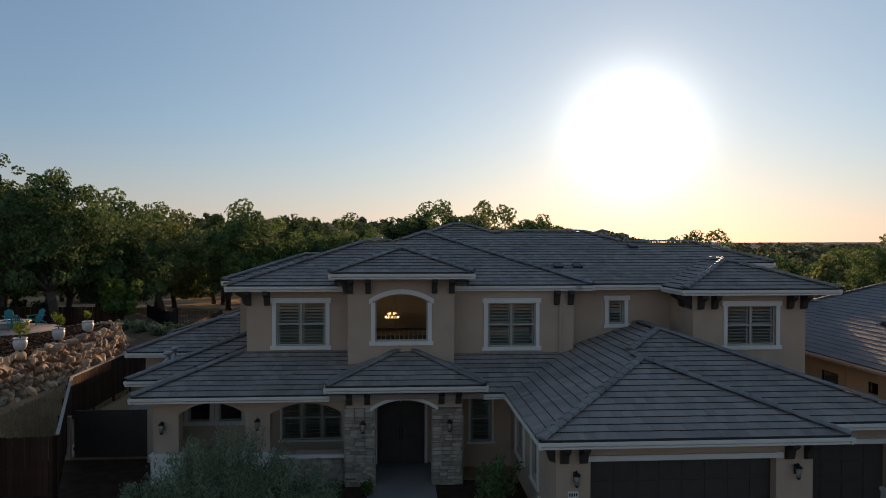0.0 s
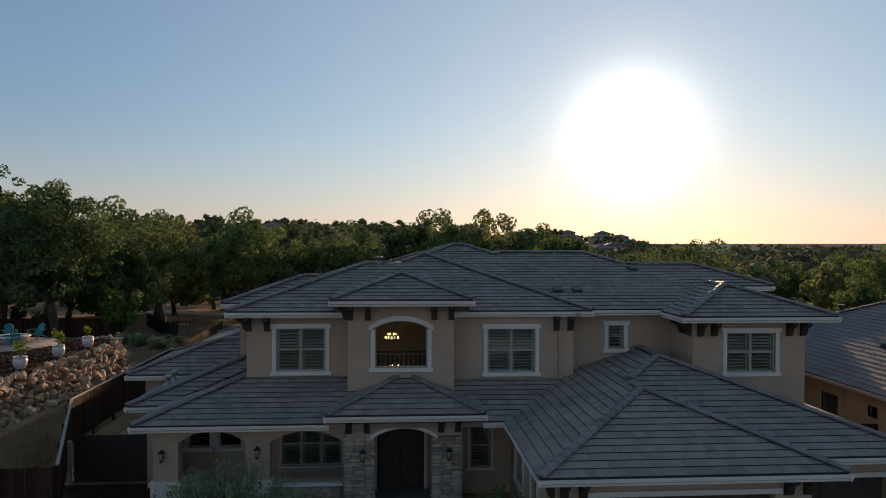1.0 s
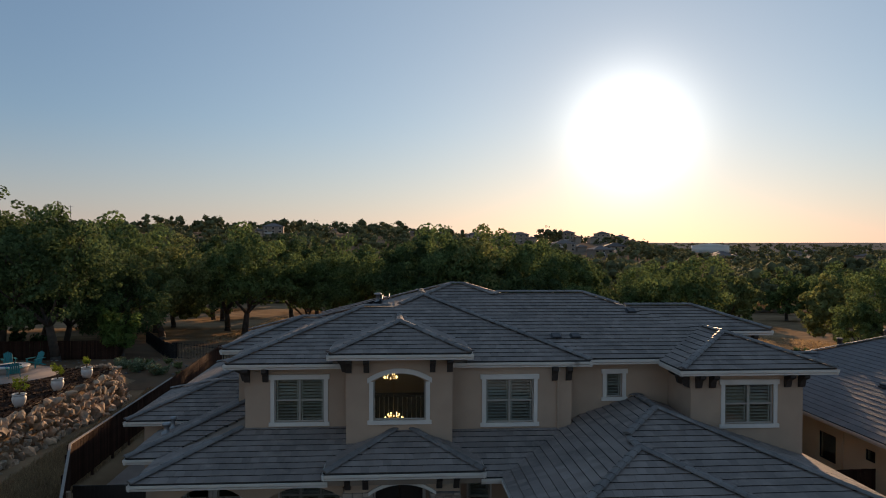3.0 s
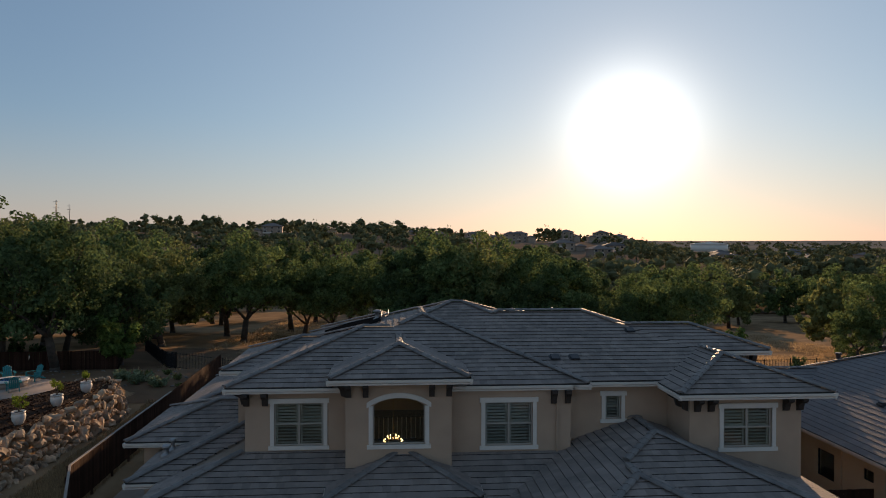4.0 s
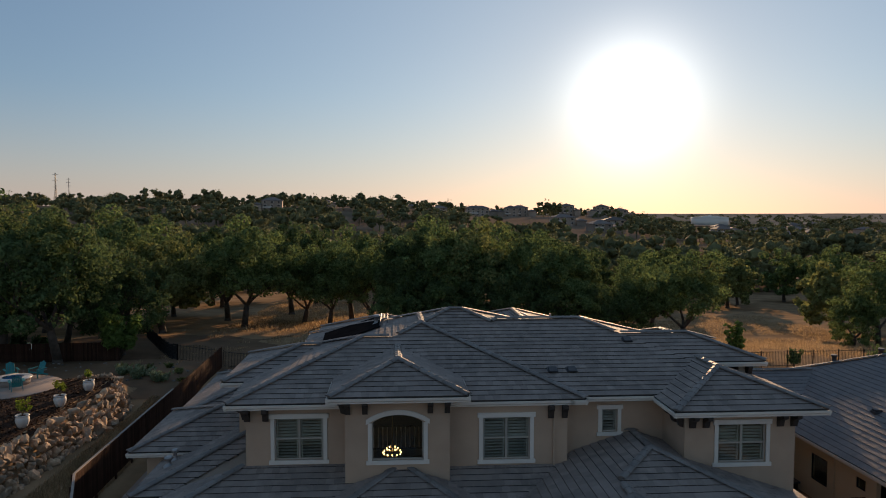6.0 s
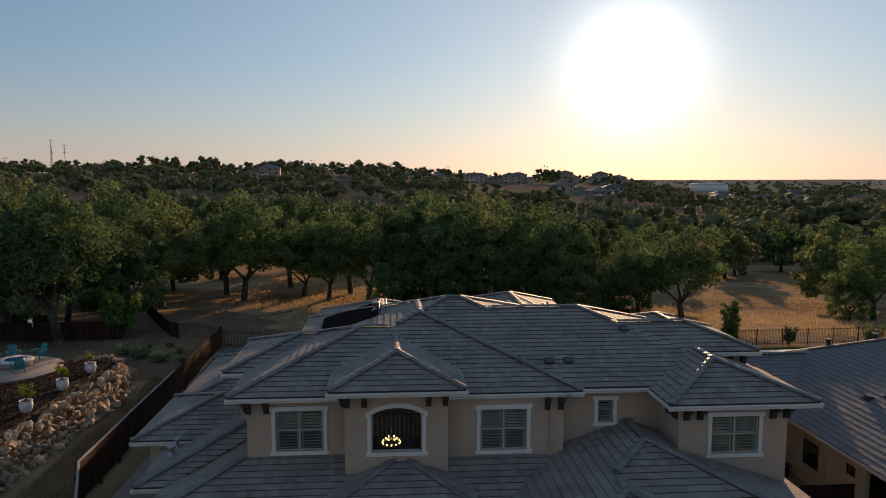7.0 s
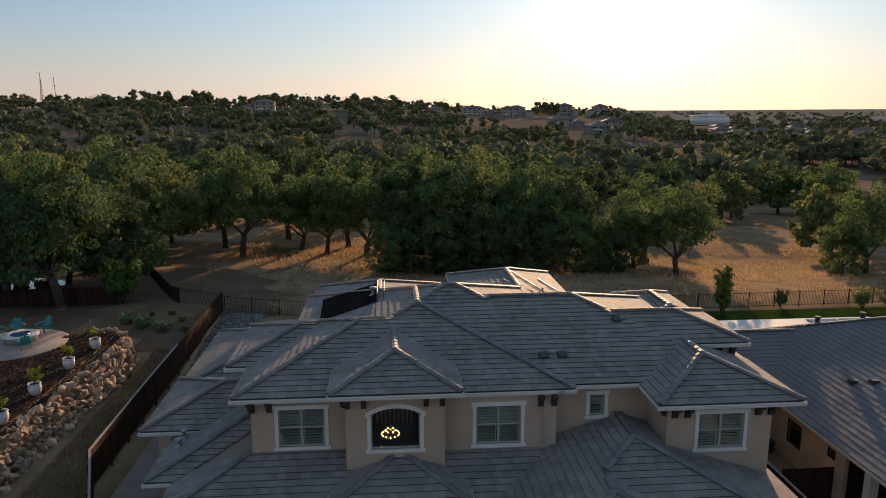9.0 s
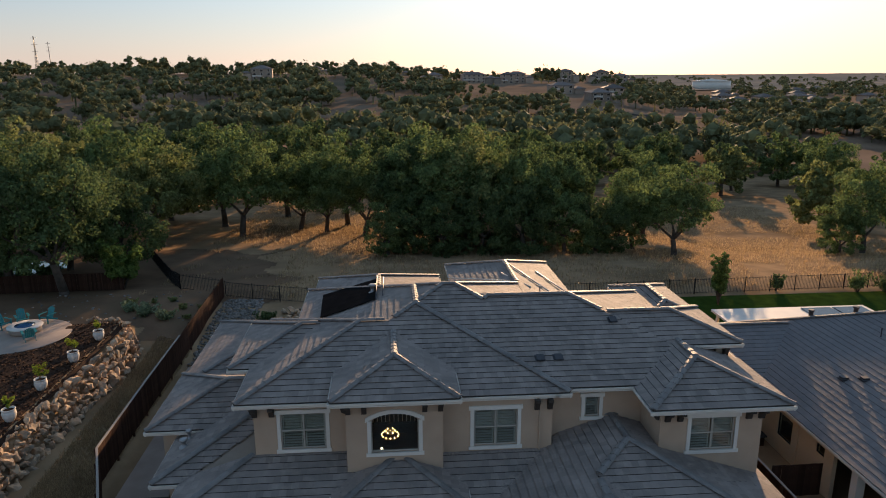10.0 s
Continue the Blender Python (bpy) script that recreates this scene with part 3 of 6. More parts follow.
def framed_window(x0, x1, z0, z1, y, apex=None, halves=2, shutters=True, trim=0.14, split=True):
    """A window in a wall whose face is at y: cream surround with a sill, vinyl frame, panes, plantation shutters."""
    win = part("window", boxes((x0 + 0.002, x0 + 0.05, y + 0.07, y + 0.13, z0, z1)), VINYL, house, "window with cream surround and white louvred shutters" if shutters else "arched window with cream surround")
    bm = bmesh.new()
    out = 0.045
    box(bm, x0 - trim, x0, y - out, y + 0.02, z0, z1)
    box(bm, x1, x1 + trim, y - out, y + 0.02, z0, z1)
    box(bm, x0 - trim - 0.06, x1 + trim + 0.06, y - out - 0.03, y + 0.02, z0 - trim, z0)
    if apex is None:
        box(bm, x0 - trim - 0.06, x1 + trim + 0.06, y - out - 0.02, y + 0.02, z1, z1 + trim + 0.03)
    else:
        lo = arch_points(x0 - trim - 0.07, x1 + trim + 0.07, z1 - 0.05, apex + 0.0, 14)
        for (xa, za), (xb, zb) in zip(lo, lo[1:]):
            h = trim + 0.03
            vs = [bm.verts.new(p) for p in ((xa, y - out - 0.02, za), (xb, y - out - 0.02, zb), (xb, y - out - 0.02, zb + h), (xa, y - out - 0.02, za + h), (xa, y + 0.02, za), (xb, y + 0.02, zb), (xb, y + 0.02, zb + h), (xa, y + 0.02, za + h))]
            for q in ((0, 1, 2, 3), (5, 4, 7, 6), (1, 0, 4, 5), (3, 2, 6, 7), (0, 3, 7, 4), (2, 1, 5, 6)):
                bm.faces.new([vs[i] for i in q])
    part("surround", bm, TRIM, win, "cream painted surround")
    bm = bmesh.new()
    f = 0.05
    box(bm, x1 - f, x1 - 0.002, y + 0.07, y + 0.13, z0, z1)
    box(bm, x0 + f, x1 - f, y + 0.07, y + 0.13, z0 + 0.002, z0 + f)
    if apex is None:
        box(bm, x0 + f, x1 - f, y + 0.07, y + 0.13, z1 - f, z1 - 0.002)
    w = (x1 - x0) / halves
    for i in range(1, halves):
        box(bm, x0 + w * i - 0.035, x0 + w * i + 0.035, y + 0.065, y + 0.13, z0 + f, z1 - f)
    zm = (z0 + z1) / 2
    if split:
        for i in range(halves):
            box(bm, x0 + w * i + 0.04, x0 + w * (i + 1) - 0.04, y + 0.06, y + 0.12, zm - 0.03, zm + 0.03)
    part("window_frame", bm, VINYL, win)
    for i in range(halves):
        g = part("pane", boxes((x0 + w * i + 0.03, x0 + w * (i + 1) - 0.03, y + 0.095, y + 0.10, z0 + 0.02, (apex or z1) - 0.01)), GLASS, win, "clear glass pane")
        g.visible_shadow = False
    if shutters:
        for i in range(halves):
            a, b = x0 + w * i + 0.06, x0 + w * (i + 1) - 0.06
            part("shutter_frame", boxes((a, a + 0.05, y + 0.15, y + 0.175, z0 + 0.03, z1 - 0.03), (b - 0.05, b, y + 0.15, y + 0.175, z0 + 0.03, z1 - 0.03), (a + 0.05, b - 0.05, y + 0.15, y + 0.175, zm - 0.04, zm + 0.04)), SHUTTER, win)
            z = z0 + 0.08
            while z < z1 - 0.08:
                if abs(z - zm) > 0.06:
                    tilt = 0.022 if z > zm else 0.010
                    vs = [(a + 0.055, y + 0.147, z - tilt), (b - 0.055, y + 0.147, z - tilt), (b - 0.055, y + 0.225, z + tilt), (a + 0.055, y + 0.225, z + tilt)]
                    vs = vs + [(p[0], p[1], p[2] + 0.009) for p in vs]
                    part_mesh("slat", mesh_of("slat", vs, [(0, 3, 2, 1), (4, 5, 6, 7), (0, 1, 5, 4), (1, 2, 6, 5), (2, 3, 7, 6), (3, 0, 4, 7)]), SHUTTER, win)
                z += 0.115
        # plain room shell added to keep leaking sunlight from behind the slats
        bm = boxes((x0 - 0.3, x1 + 0.3, y + 0.26, y + 2.8, z0 - 0.8, z1 + 0.25))
        bmesh.ops.delete(bm, geom=[f for f in bm.faces if f.normal.y < -0.5 or f.calc_center_median().y < y + 0.3], context="FACES")
        part("room_lining", bm, STUCCO_IN, win, "plastered room shell added behind the shutters to block sunlight")
    return win


def corbel(x, y, z, out=0.46, width=0.19, along="y"):
    """A dark wooden bracket below the eave."""
    prof = ((0, 0), (-out, 0), (-out, -0.12), (-out + 0.06, -0.17), (-0.22, -0.26), (-0.15, -0.50), (0, -0.55))
    vs = []
    for s in (-width / 2, width / 2):
        for d, h in prof:
            vs.append((x + s, y + d, z + h) if along == "y" else (x + d, y + s, z + h))
    m = len(prof)
    fs = [(t, (t + 1) % m, m + (t + 1) % m, m + t) for t in range(m)] + [tuple(range(m))[::-1], tuple(range(m, 2 * m))]
    return part_mesh("corbel", mesh_of("corbel", vs, fs), CORBEL, house, "dark wooden eave bracket")


# upper storey
W1 = (-6.01, -4.23, 4.22, 5.78)
W2 = (-2.42, -0.57, 4.50, 5.86, 6.16)
W3 = (1.66, 3.43, 4.16, 5.76)
W4 = (6.38, 7.0, 4.88, 5.78)
W5 = (10.04, 11.83, 4.33, 5.74)
wall(-7.05, -3.35, 25.98, 2.6, 6.24, [W1])
wall(-3.37, 0.37, 24.95, 2.6, 6.74, [W2])
side_wall(-3.37, 25.15, 26.18, 2.6, 6.74)
side_wall(0.17, 25.15, 26.0, 2.6, 6.74)
wall(0.37, 4.85, 25.72, 2.6, 6.2, [W3])
side_wall(4.65, 25.92, 26.65, 2.6, 6.24)
wall(4.85, 8.8, 26.45, 2.6, 6.24, [W4])
side_wall(8.8, 24.6, 26.45, 2.6, 6.2)
wall(8.8, 12.93, 24.4, 2.6, 6.18, [W5])
side_wall(12.73, 24.6, 28.6, 2.6, 6.2)
side_wall(13.2, 28.8, 33.0, 2.6, 7.0)
wall(12.93, 13.4, 28.6, 2.6, 7.0)
side_wall(-7.05, 26.18, 29.5, 2.6, 6.24)
side_wall(-8.05, 29.7, 34.2, 2.6, 6.24)
wall(-8.05, -7.05, 29.5, 2.6, 6.24)
wall(-8.05, -5.3, 34.2, 2.6, 6.24)
side_wall(-5.35, 34.4, 41.8, 2.6, 6.2)
wall(-5.35, 8.3, 41.7, 2.6, 6.2)
side_wall(8.2, 38.0, 44.2, 0, 6.2)
wall(2.6, 8.2, 44.2, 0, 6.2)
side_wall(2.6, 41.9, 44.2, 0, 6.2)
wall(8.4, 14.3, 37.6, 0, 6.2)
side_wall(14.1, 33.2, 37.6, 0, 6.1)
framed_window(*W1, 25.98)
framed_window(W2[0], W2[1], W2[2], W2[3], 24.95, apex=W2[4], halves=1, shutters=False, split=False)
framed_window(*W3, 25.72)
framed_window(*W4, 26.45, halves=1, split=False)
framed_window(*W5, 24.4)
for x in (-6.98, -6.32):
    corbel(x, 25.98, 6.22)
corbel(-7.05, 26.2, 6.22, along="x")
for x in (-3.27, -2.66, -0.34, 0.27):
    corbel(x, 24.95, 6.72)
corbel(-3.37, 25.1, 6.72, 0.36, along="x")
for x in (4.2, 4.72):
    corbel(x, 25.72, 6.22, 0.34)
for x in (9.05, 9.55, 12.32, 12.83):
    corbel(x, 24.4, 6.16)
for y in (24.6, 25.2):
    corbel(8.8, y, 6.16, along="x")
corbel(13.3, 28.6, 6.95, 0.3)
# stucco band and downspout beside the third window
part("downspout", boxes((4.30, 4.37, 25.64, 25.71, 3.5, 6.0), (4.30, 4.37, 25.45, 25.71, 6.0, 6.08)), STUCCO, house, "painted metal downspout")

# ground storey
ARCH_L = (-8.75, -6.62, 0.0, 2.35, 2.72)
ARCH_R = (-5.82, -3.42, 0.98, 2.32, 2.68)
wall(-9.55, -3.36, 23.62, 0, 2.86, [ARCH_L, ARCH_R], thick=0.5)
part("sill", boxes((-5.9, -3.4, 23.50, 23.62, 0.88, 0.98)), TRIM, house, "cream sill")
for a, b in ((-9.62, -8.68), (-6.69, -5.75)):
    part("pillar_base", boxes((a, b, 23.55, 24.19, 0.0, 0.98), (a - 0.04, b + 0.04, 23.51, 24.23, 0.98, 1.08)), TRIM, house, "cream pillar base")
side_wall(-9.55, 24.12, 26.0, 0, 2.86)
BACK = [(-9.0, -8.25, 1.62, 2.45), (-7.95, -7.15, 1.62, 2.45), (-5.75, -3.6, 0.9, 2.45)]
wall(-9.55, -3.36, 25.6, 0, 2.86, BACK)
for a, b, c, d in BACK[:2]:
    framed_window(a, b, c, d, 25.6, halves=1, shutters=False, split=False)
framed_window(*BACK[2], 25.6, halves=3, trim=0.06)
side_wall(-10.6, 26.3, 33.0, 0, 2.9)
wall(-10.6, -9.35, 26.1, 0, 2.9)
side_wall(-11.9, 29.9, 43.0, 0, 3.2)
wall(-11.9, -10.4, 29.7, 0, 3.3)
wall(-11.9, -5.3, 43.0, 0, 3.1)
# entry porch
wall(-3.30, 0.50, 23.30, 2.2, 3.22, [(-2.36, -0.46, 2.2, 2.52, 2.86)], thick=0.3)
bm = bmesh.new()
pts = arch_points(-2.52, -0.30, 2.58, 2.94, 16)
for (xa, za), (xb, zb) in zip(pts, pts[1:]):
    vs = [bm.verts.new(p) for p in ((xa, 23.22, za - 0.12), (xb, 23.22, zb - 0.12), (xb, 23.22, zb), (xa, 23.22, za), (xa, 23.35, za - 0.12), (xb, 23.35, zb - 0.12), (xb, 23.35, zb), (xa, 23.35, za))]
    for q in ((0, 1, 2, 3), (1, 0, 4, 5), (3, 2, 6, 7), (0, 3, 7, 4), (2, 1, 5, 6)):
        bm.faces.new([vs[i] for i in q])
part("arch_trim", bm, TRIM, house, "cream arched trim")
for x in (-3.2, -2.62, -0.2, 0.36):
    corbel(x, 23.30, 3.20, 0.4)
wall(-3.1, 0.3, 25.5, 0, 2.9, [(-2.35, -0.65, 0.0, 2.3)])
side_wall(-3.30, 23.9, 25.6, 0, 2.9)
side_wall(0.30, 23.9, 25.6, 0, 2.9)
door = part("front_door", boxes((-2.34, -1.51, 25.58, 25.64, 0.02, 2.3), (-1.49, -0.66, 25.58, 25.64, 0.02, 2.3)), GARAGE, house, "dark double entry door")
for a in (-2.24, -1.39):
    for z0, z1 in ((0.2, 0.95), (1.1, 2.15)):
        part("door_panel", boxes((a, a + 0.63, 25.565, 25.58, z0, z1), bevel=0.006), GARAGE, door)
part("door_handle", boxes((-1.57, -1.54, 25.53, 25.555, 0.9, 1.3), (-1.46, -1.43, 25.53, 25.555, 0.9, 1.3)), IRON, door, "black door handles")
part("door_jamb", boxes((-2.45, -2.35, 25.44, 25.62, 0, 2.4), (-0.65, -0.55, 25.44, 25.62, 0, 2.4), (-2.35, -0.65, 25.44, 25.62, 2.3, 2.4)), TRIM, house, "cream door surround")
# wall between entry and garage
RIGHT = [(0.95, 1.72, 0.9, 2.5)]
wall(0.3, 2.6, 25.0, 0, 2.88, RIGHT)
framed_window(*RIGHT[0], 25.0, halves=1, trim=0.06)
part("wall", boxes((2.42, 2.62, 18.55, 20.3, 0, 2.86), (2.42, 2.62, 20.3, 21.2, 0, 1.0), (2.42, 2.62, 20.3, 21.2, 2.4, 2.86), (2.42, 2.62, 21.2, 22.5, 0, 2.86), (2.42, 2.62, 22.5, 23.9, 0, 1.0), (2.42, 2.62, 22.5, 23.9, 2.4, 2.86), (2.42, 2.62, 23.9, 25.0, 0, 2.86)), STUCCO, house)
for a, b in ((20.3, 21.2), (22.5, 23.9)):
    w = part("window", boxes((2.47, 2.53, a, a + 0.05, 1.0, 2.4), (2.47, 2.53, b - 0.05, b, 1.0, 2.4), (2.47, 2.53, a + 0.05, b - 0.05, 1.0, 1.05), (2.47, 2.53, a + 0.05, b - 0.05, 2.35, 2.4)), VINYL, house, "side window with cream surround")
    part("surround", boxes((2.36, 2.43, a - 0.11, a, 0.9, 2.52), (2.36, 2.43, b, b + 0.11, 0.9, 2.52), (2.36, 2.43, a, b, 2.4, 2.52), (2.34, 2.43, a - 0.15, b + 0.15, 0.82, 0.9)), TRIM, w)
    part("pane", boxes((2.49, 2.495, a + 0.04, b - 0.04, 1.04, 2.36)), GLASS, w)
part("water_table", boxes((2.34, 2.42, 18.05, 20.1, 0.62, 0.74)), TRIM, house, "cream band")
# garage front
wall(2.42, 9.3, 18.1, 0, 2.9, [(3.32, 8.30, 0, 2.36)], thick=0.45)
part("garage_header", boxes((3.24, 8.46, 18.02, 18.10, 2.36, 2.50)), TRIM, house, "cream garage door header")
side_wall(9.09, 18.55, 19.35, 0, 2.9)
wall(9.3, 12.7, 19.35, 0, 2.9, [(9.75, 12.35, 0, 2.3)], thick=0.4)
part("garage_header", boxes((9.66, 12.5, 19.27, 19.35, 2.3, 2.44)), TRIM, house, "cream garage door header")
side_wall(12.5, 19.75, 26.5, 0, 2.9)
for a, b, y in ((8.24, 9.36, 18.1), (2.36, 3.38, 18.1), (12.28, 12.78, 19.35)):
    part("pillar_base", boxes((a, b, y - 0.07, y + 0.3, 0, 0.86), (a - 0.04, b + 0.04, y - 0.11, y + 0.3, 0.86, 0.96)), TRIM, house, "cream pillar base")
for x, y in ((2.62, 18.1), (3.12, 18.1), (8.62, 18.1), (9.15, 18.1)):
    corbel(x, y, 2.84, 0.42)
corbel(2.42, 18.3, 2.84, along="x")
for x0, x1, y in ((3.33, 8.29, 18.38), (9.76, 12.34, 19.6)):
    d = part("garage_door", boxes((x0, x1, y, y + 0.05, 0, 2.36)), GARAGE, house, "dark brown panelled garage door")
    n = max(2, round((x1 - x0) / 0.62))
    for i in range(n):
        for j in range(4):
            a = x0 + (x1 - x0) * i / n
            part("panel", boxes((a + 0.05, a + (x1 - x0) / n - 0.05, y - 0.015, y, 0.06 + j * 0.585, 0.56 + j * 0.585), bevel=0.01), GARAGE, d)

# stone piers at the entry: courses of split ledge stone
STONE_MESH = []
rng = random.Random(5)
for k in range(14):
    w, hgt = rng.uniform(0.16, 0.42), rng.choice((0.07, 0.09, 0.12, 0.14))
    bm = boxes((0, w, 0, 0.1, 0, hgt))
    bmesh.ops.bevel(bm, geom=bm.edges[:], offset=0.012, segments=1, affect="EDGES")
    for v in bm.verts:
        v.co += Vector((rng.uniform(-0.006, 0.006), rng.uniform(-0.012, 0.012), rng.uniform(-0.004, 0.004)))
    me = bpy.data.meshes.new("stone")
    bm.to_mesh(me)
    bm.free()
    me.materials.append(STONE)
    STONE_MESH.append((w, hgt, me))


def stone_pier(x0, x1, y0, y1, z1):
    pier = part("stone_pier", boxes((x0, x1, y0, y1, 0, z1)), MORTAR, house, "ledge stone veneer pier in tan and grey")
    z = 0.0
    while z < z1 - 0.05:
        hgt = rng.choice((0.07, 0.09, 0.12, 0.14))
        pool = [s for s in STONE_MESH if s[1] == hgt] or STONE_MESH
        for face in ("front", "left", "right"):
            s, end = (x0 - 0.03, x1 + 0.03) if face == "front" else (y0, y1)
            while s < end - 0.08:
                w, hh, me = rng.choice(pool)
                k = min(1.0, (end - s) / w)
                ob = new("stone", me)
                ob.parent = pier
                d = rng.uniform(0.02, 0.055)
                if face == "front":
                    ob.location, ob.scale = (s, y0 - d, z), (k * 0.97, 1, hgt / hh * 0.94)
                elif face == "left":
                    ob.location, ob.scale, ob.rotation_euler = (x0 - d, s + w * k, z), (k * 0.97, 1, hgt / hh * 0.94), (0, 0, -math.pi / 2)
                else:
                    ob.location, ob.scale, ob.rotation_euler = (x1 + d, s, z), (k * 0.97, 1, hgt / hh * 0.94), (0, 0, math.pi / 2)
                s += w * k
        z += hgt


# stone panel below the sill is added to stand for the shrub's dark shade
stone_pier(-5.72, -3.42, 23.56, 23.61, 0.86)
stone_pier(-3.32, -2.40, 23.24, 23.9, 2.55)
stone_pier(-0.46, 0.48, 23.24, 23.9, 2.55)

# roof vents, pipes and the black pool-heating mat
def roof_z(x, y):
    return max(h.high(x, y) for h in UPPER + LOWER)


def dormer_vent(x, y, turn=0):
    bm = boxes((-0.22, 0.22, -0.16, 0.2, -0.02, 0.05), (-0.17, 0.17, -0.22, 0.16, 0.05, 0.12), bevel=0.015)
    ob = part("roof_vent", bm, METAL_VENT, house, "low dark metal roof vent")
    ob.matrix_basis = pose(x, y, roof_z(x, y) + 0.02, math.degrees(math.atan(PITCH)) if turn == 0 else 0, 0, turn)


for x, y in ((4.72, 27.7), (5.5, 27.7), (8.55, 30.0)):
    dormer_vent(x, y)


def pipe_vent(x, y, r=0.06, hgt=0.4):
    ob = part("vent_pipe", lathe(bmesh.new(), [(r * 2.4, -0.1), (r * 2.4, 0.03), (r * 1.2, 0.12), (r, 0.14), (r, hgt), (r * 1.9, hgt + 0.02), (r * 1.9, hgt + 0.1), (r * 1.2, hgt + 0.13)], 12), STEEL, house, "capped metal vent pipe")
    ob.location = (x, y, roof_z(x, y))


pipe_vent(-10.5, 28.1, 0.09, 0.3)
pipe_vent(-10.45, 28.75, 0.07, 0.35)
pipe_vent(-2.5, 35.2, 0.1, 0.4)
pipe_vent(5.9, 33.4, 0.03, 0.35)
def mat_z(x):
    return 6.42 + PITCH * (x + 6.3) + 0.09


x0, x1, y0, y1 = -5.3, -2.3, 33.8, 37.7
vs = [(x0 + 0.2, y0, mat_z(x0 + 0.2)), (x1, y0, mat_z(x1)), (x1, y1 - 0.4, mat_z(x1)), (x0, y1, mat_z(x0))]
vs += [(a, b, c + 0.03) for a, b, c in vs]
mat_ob = part_mesh("solar_mat", mesh_of("solar_mat", vs, [(0, 3, 2, 1), (4, 5, 6, 7), (0, 1, 5, 4), (1, 2, 6, 5), (2, 3, 7, 6), (3, 0, 4, 7)]), SOLAR, house, "black solar pool-heating mat lying on the roof")
bm = bmesh.new()
tube(bm, (x1, y0 - 0.2, mat_z(x1) + 0.07), (x1, y1, mat_z(x1) + 0.05), 0.03, 0.03)
tube(bm, (x1 + 0.35, y0, mat_z(x1 + 0.35) + 0.07), (x1 + 0.35, y1 - 0.6, mat_z(x1 + 0.35) + 0.05), 0.025, 0.025)
part("header_pipe", bm, METAL_VENT, house, "dark plastic header pipes")
bm = bmesh.new()
for p, q in (((4.9, 39.2, 7.42), (6.1, 36.6, 7.35)), ((5.4, 41.2, 7.6), (7.4, 36.2, 6.95)), ((7.3, 41.0, 6.95), (8.6, 37.0, 6.6)), ((1.6, 36.9, 7.9), (5.0, 36.9, 7.65))):
    tube(bm, p, q, 0.045, 0.045)
part("header_pipe", bm, PIPE, house, "white plastic header pipes")

# interior seen through the arched window
room = thing("interior", "warm plastered upper hall with a dark wooden balustrade", "room")
part("floor", boxes((-3.1, 0.1, 25.2, 26.0, 3.38, 3.45), (-3.1, 0.1, 29.3, 34.1, 3.38, 3.45)), CORBEL, room)
part("back_wall", boxes((-3.2, 0.2, 34.12, 34.18, 0.2, 6.15)), STUCCO_IN, room)
part("side_wall", boxes((-3.3, -3.2, 26.3, 34.1, 0.2, 6.15)), STUCCO_IN, room)
part("side_wall", boxes((0.17, 0.27, 26.1, 34.1, 0.2, 6.15)), STUCCO_IN, room)
part("handrail", boxes((-3.15, 0.15, 29.32, 29.40, 4.32, 4.40)), CORBEL, room)
for i in range(17):
    x = -3.05 + i * 0.19
    part("baluster", boxes((x - 0.016, x + 0.016, 29.34, 29.38, 3.45, 4.32)), TRIM, room)


def chandelier(x, y, z, r=0.36):
    ch = thing("chandelier", "round brass chandelier with lit candle bulbs", "chandelier")
    bm = bmesh.new()
    tube(bm, (0, 0, 0), (0, 0, 6.1 - z), 0.012, 0.012)
    part("rod", bm, BRASS, ch)
    for rr, zz in ((r, 0.0), (r * 0.6, 0.16)):
        me = bmesh.new()
        n = 24
        for i in range(n):
            a, b = 2 * math.pi * i / n, 2 * math.pi * (i + 1) / n
            tube(me, (rr * math.cos(a), rr * math.sin(a), zz), (rr * math.cos(b), rr * math.sin(b), zz), 0.015, 0.015, 5)
        part("ring", me, BRASS, ch)
        k = 12 if rr == r else 6
        for i in range(k):
            a = 2 * math.pi * i / k
            me = bmesh.new()
            lathe(me, [(0.010, 0.02), (0.022, 0.045), (0.019, 0.07), (0.005, 0.10)], 8, rr * math.cos(a), rr * math.sin(a))
            bulb = part("bulb", me, BULB, ch, "lit bulb")
            bulb.location = (0, 0, zz)
    ch.location = (x, y, z)


chandelier(-1.7, 27.3, 3.9)
chandelier(-1.85, 32.6, 4.45, 0.3)
# a small glowing bowl added to imitate the chandelier's reflection in the arched window
lamp = thing("reflection_glow", "small glowing bowl standing in for a reflection in the window", "lamp")
part("shade", lathe(bmesh.new(), [(0.06, 0), (0.07, 0.02), (0.045, 0.15), (0.04, 0.16)], 12), lamp_material("glowing_reflection", (1.0, 0.85, 0.6), 2.5), lamp)
part("base", lathe(bmesh.new(), [(0.07, -0.3), (0.02, -0.27), (0.02, 0.0)], 10), BRASS, lamp)
lamp.location = (-2.05, 26.3, 3.76)


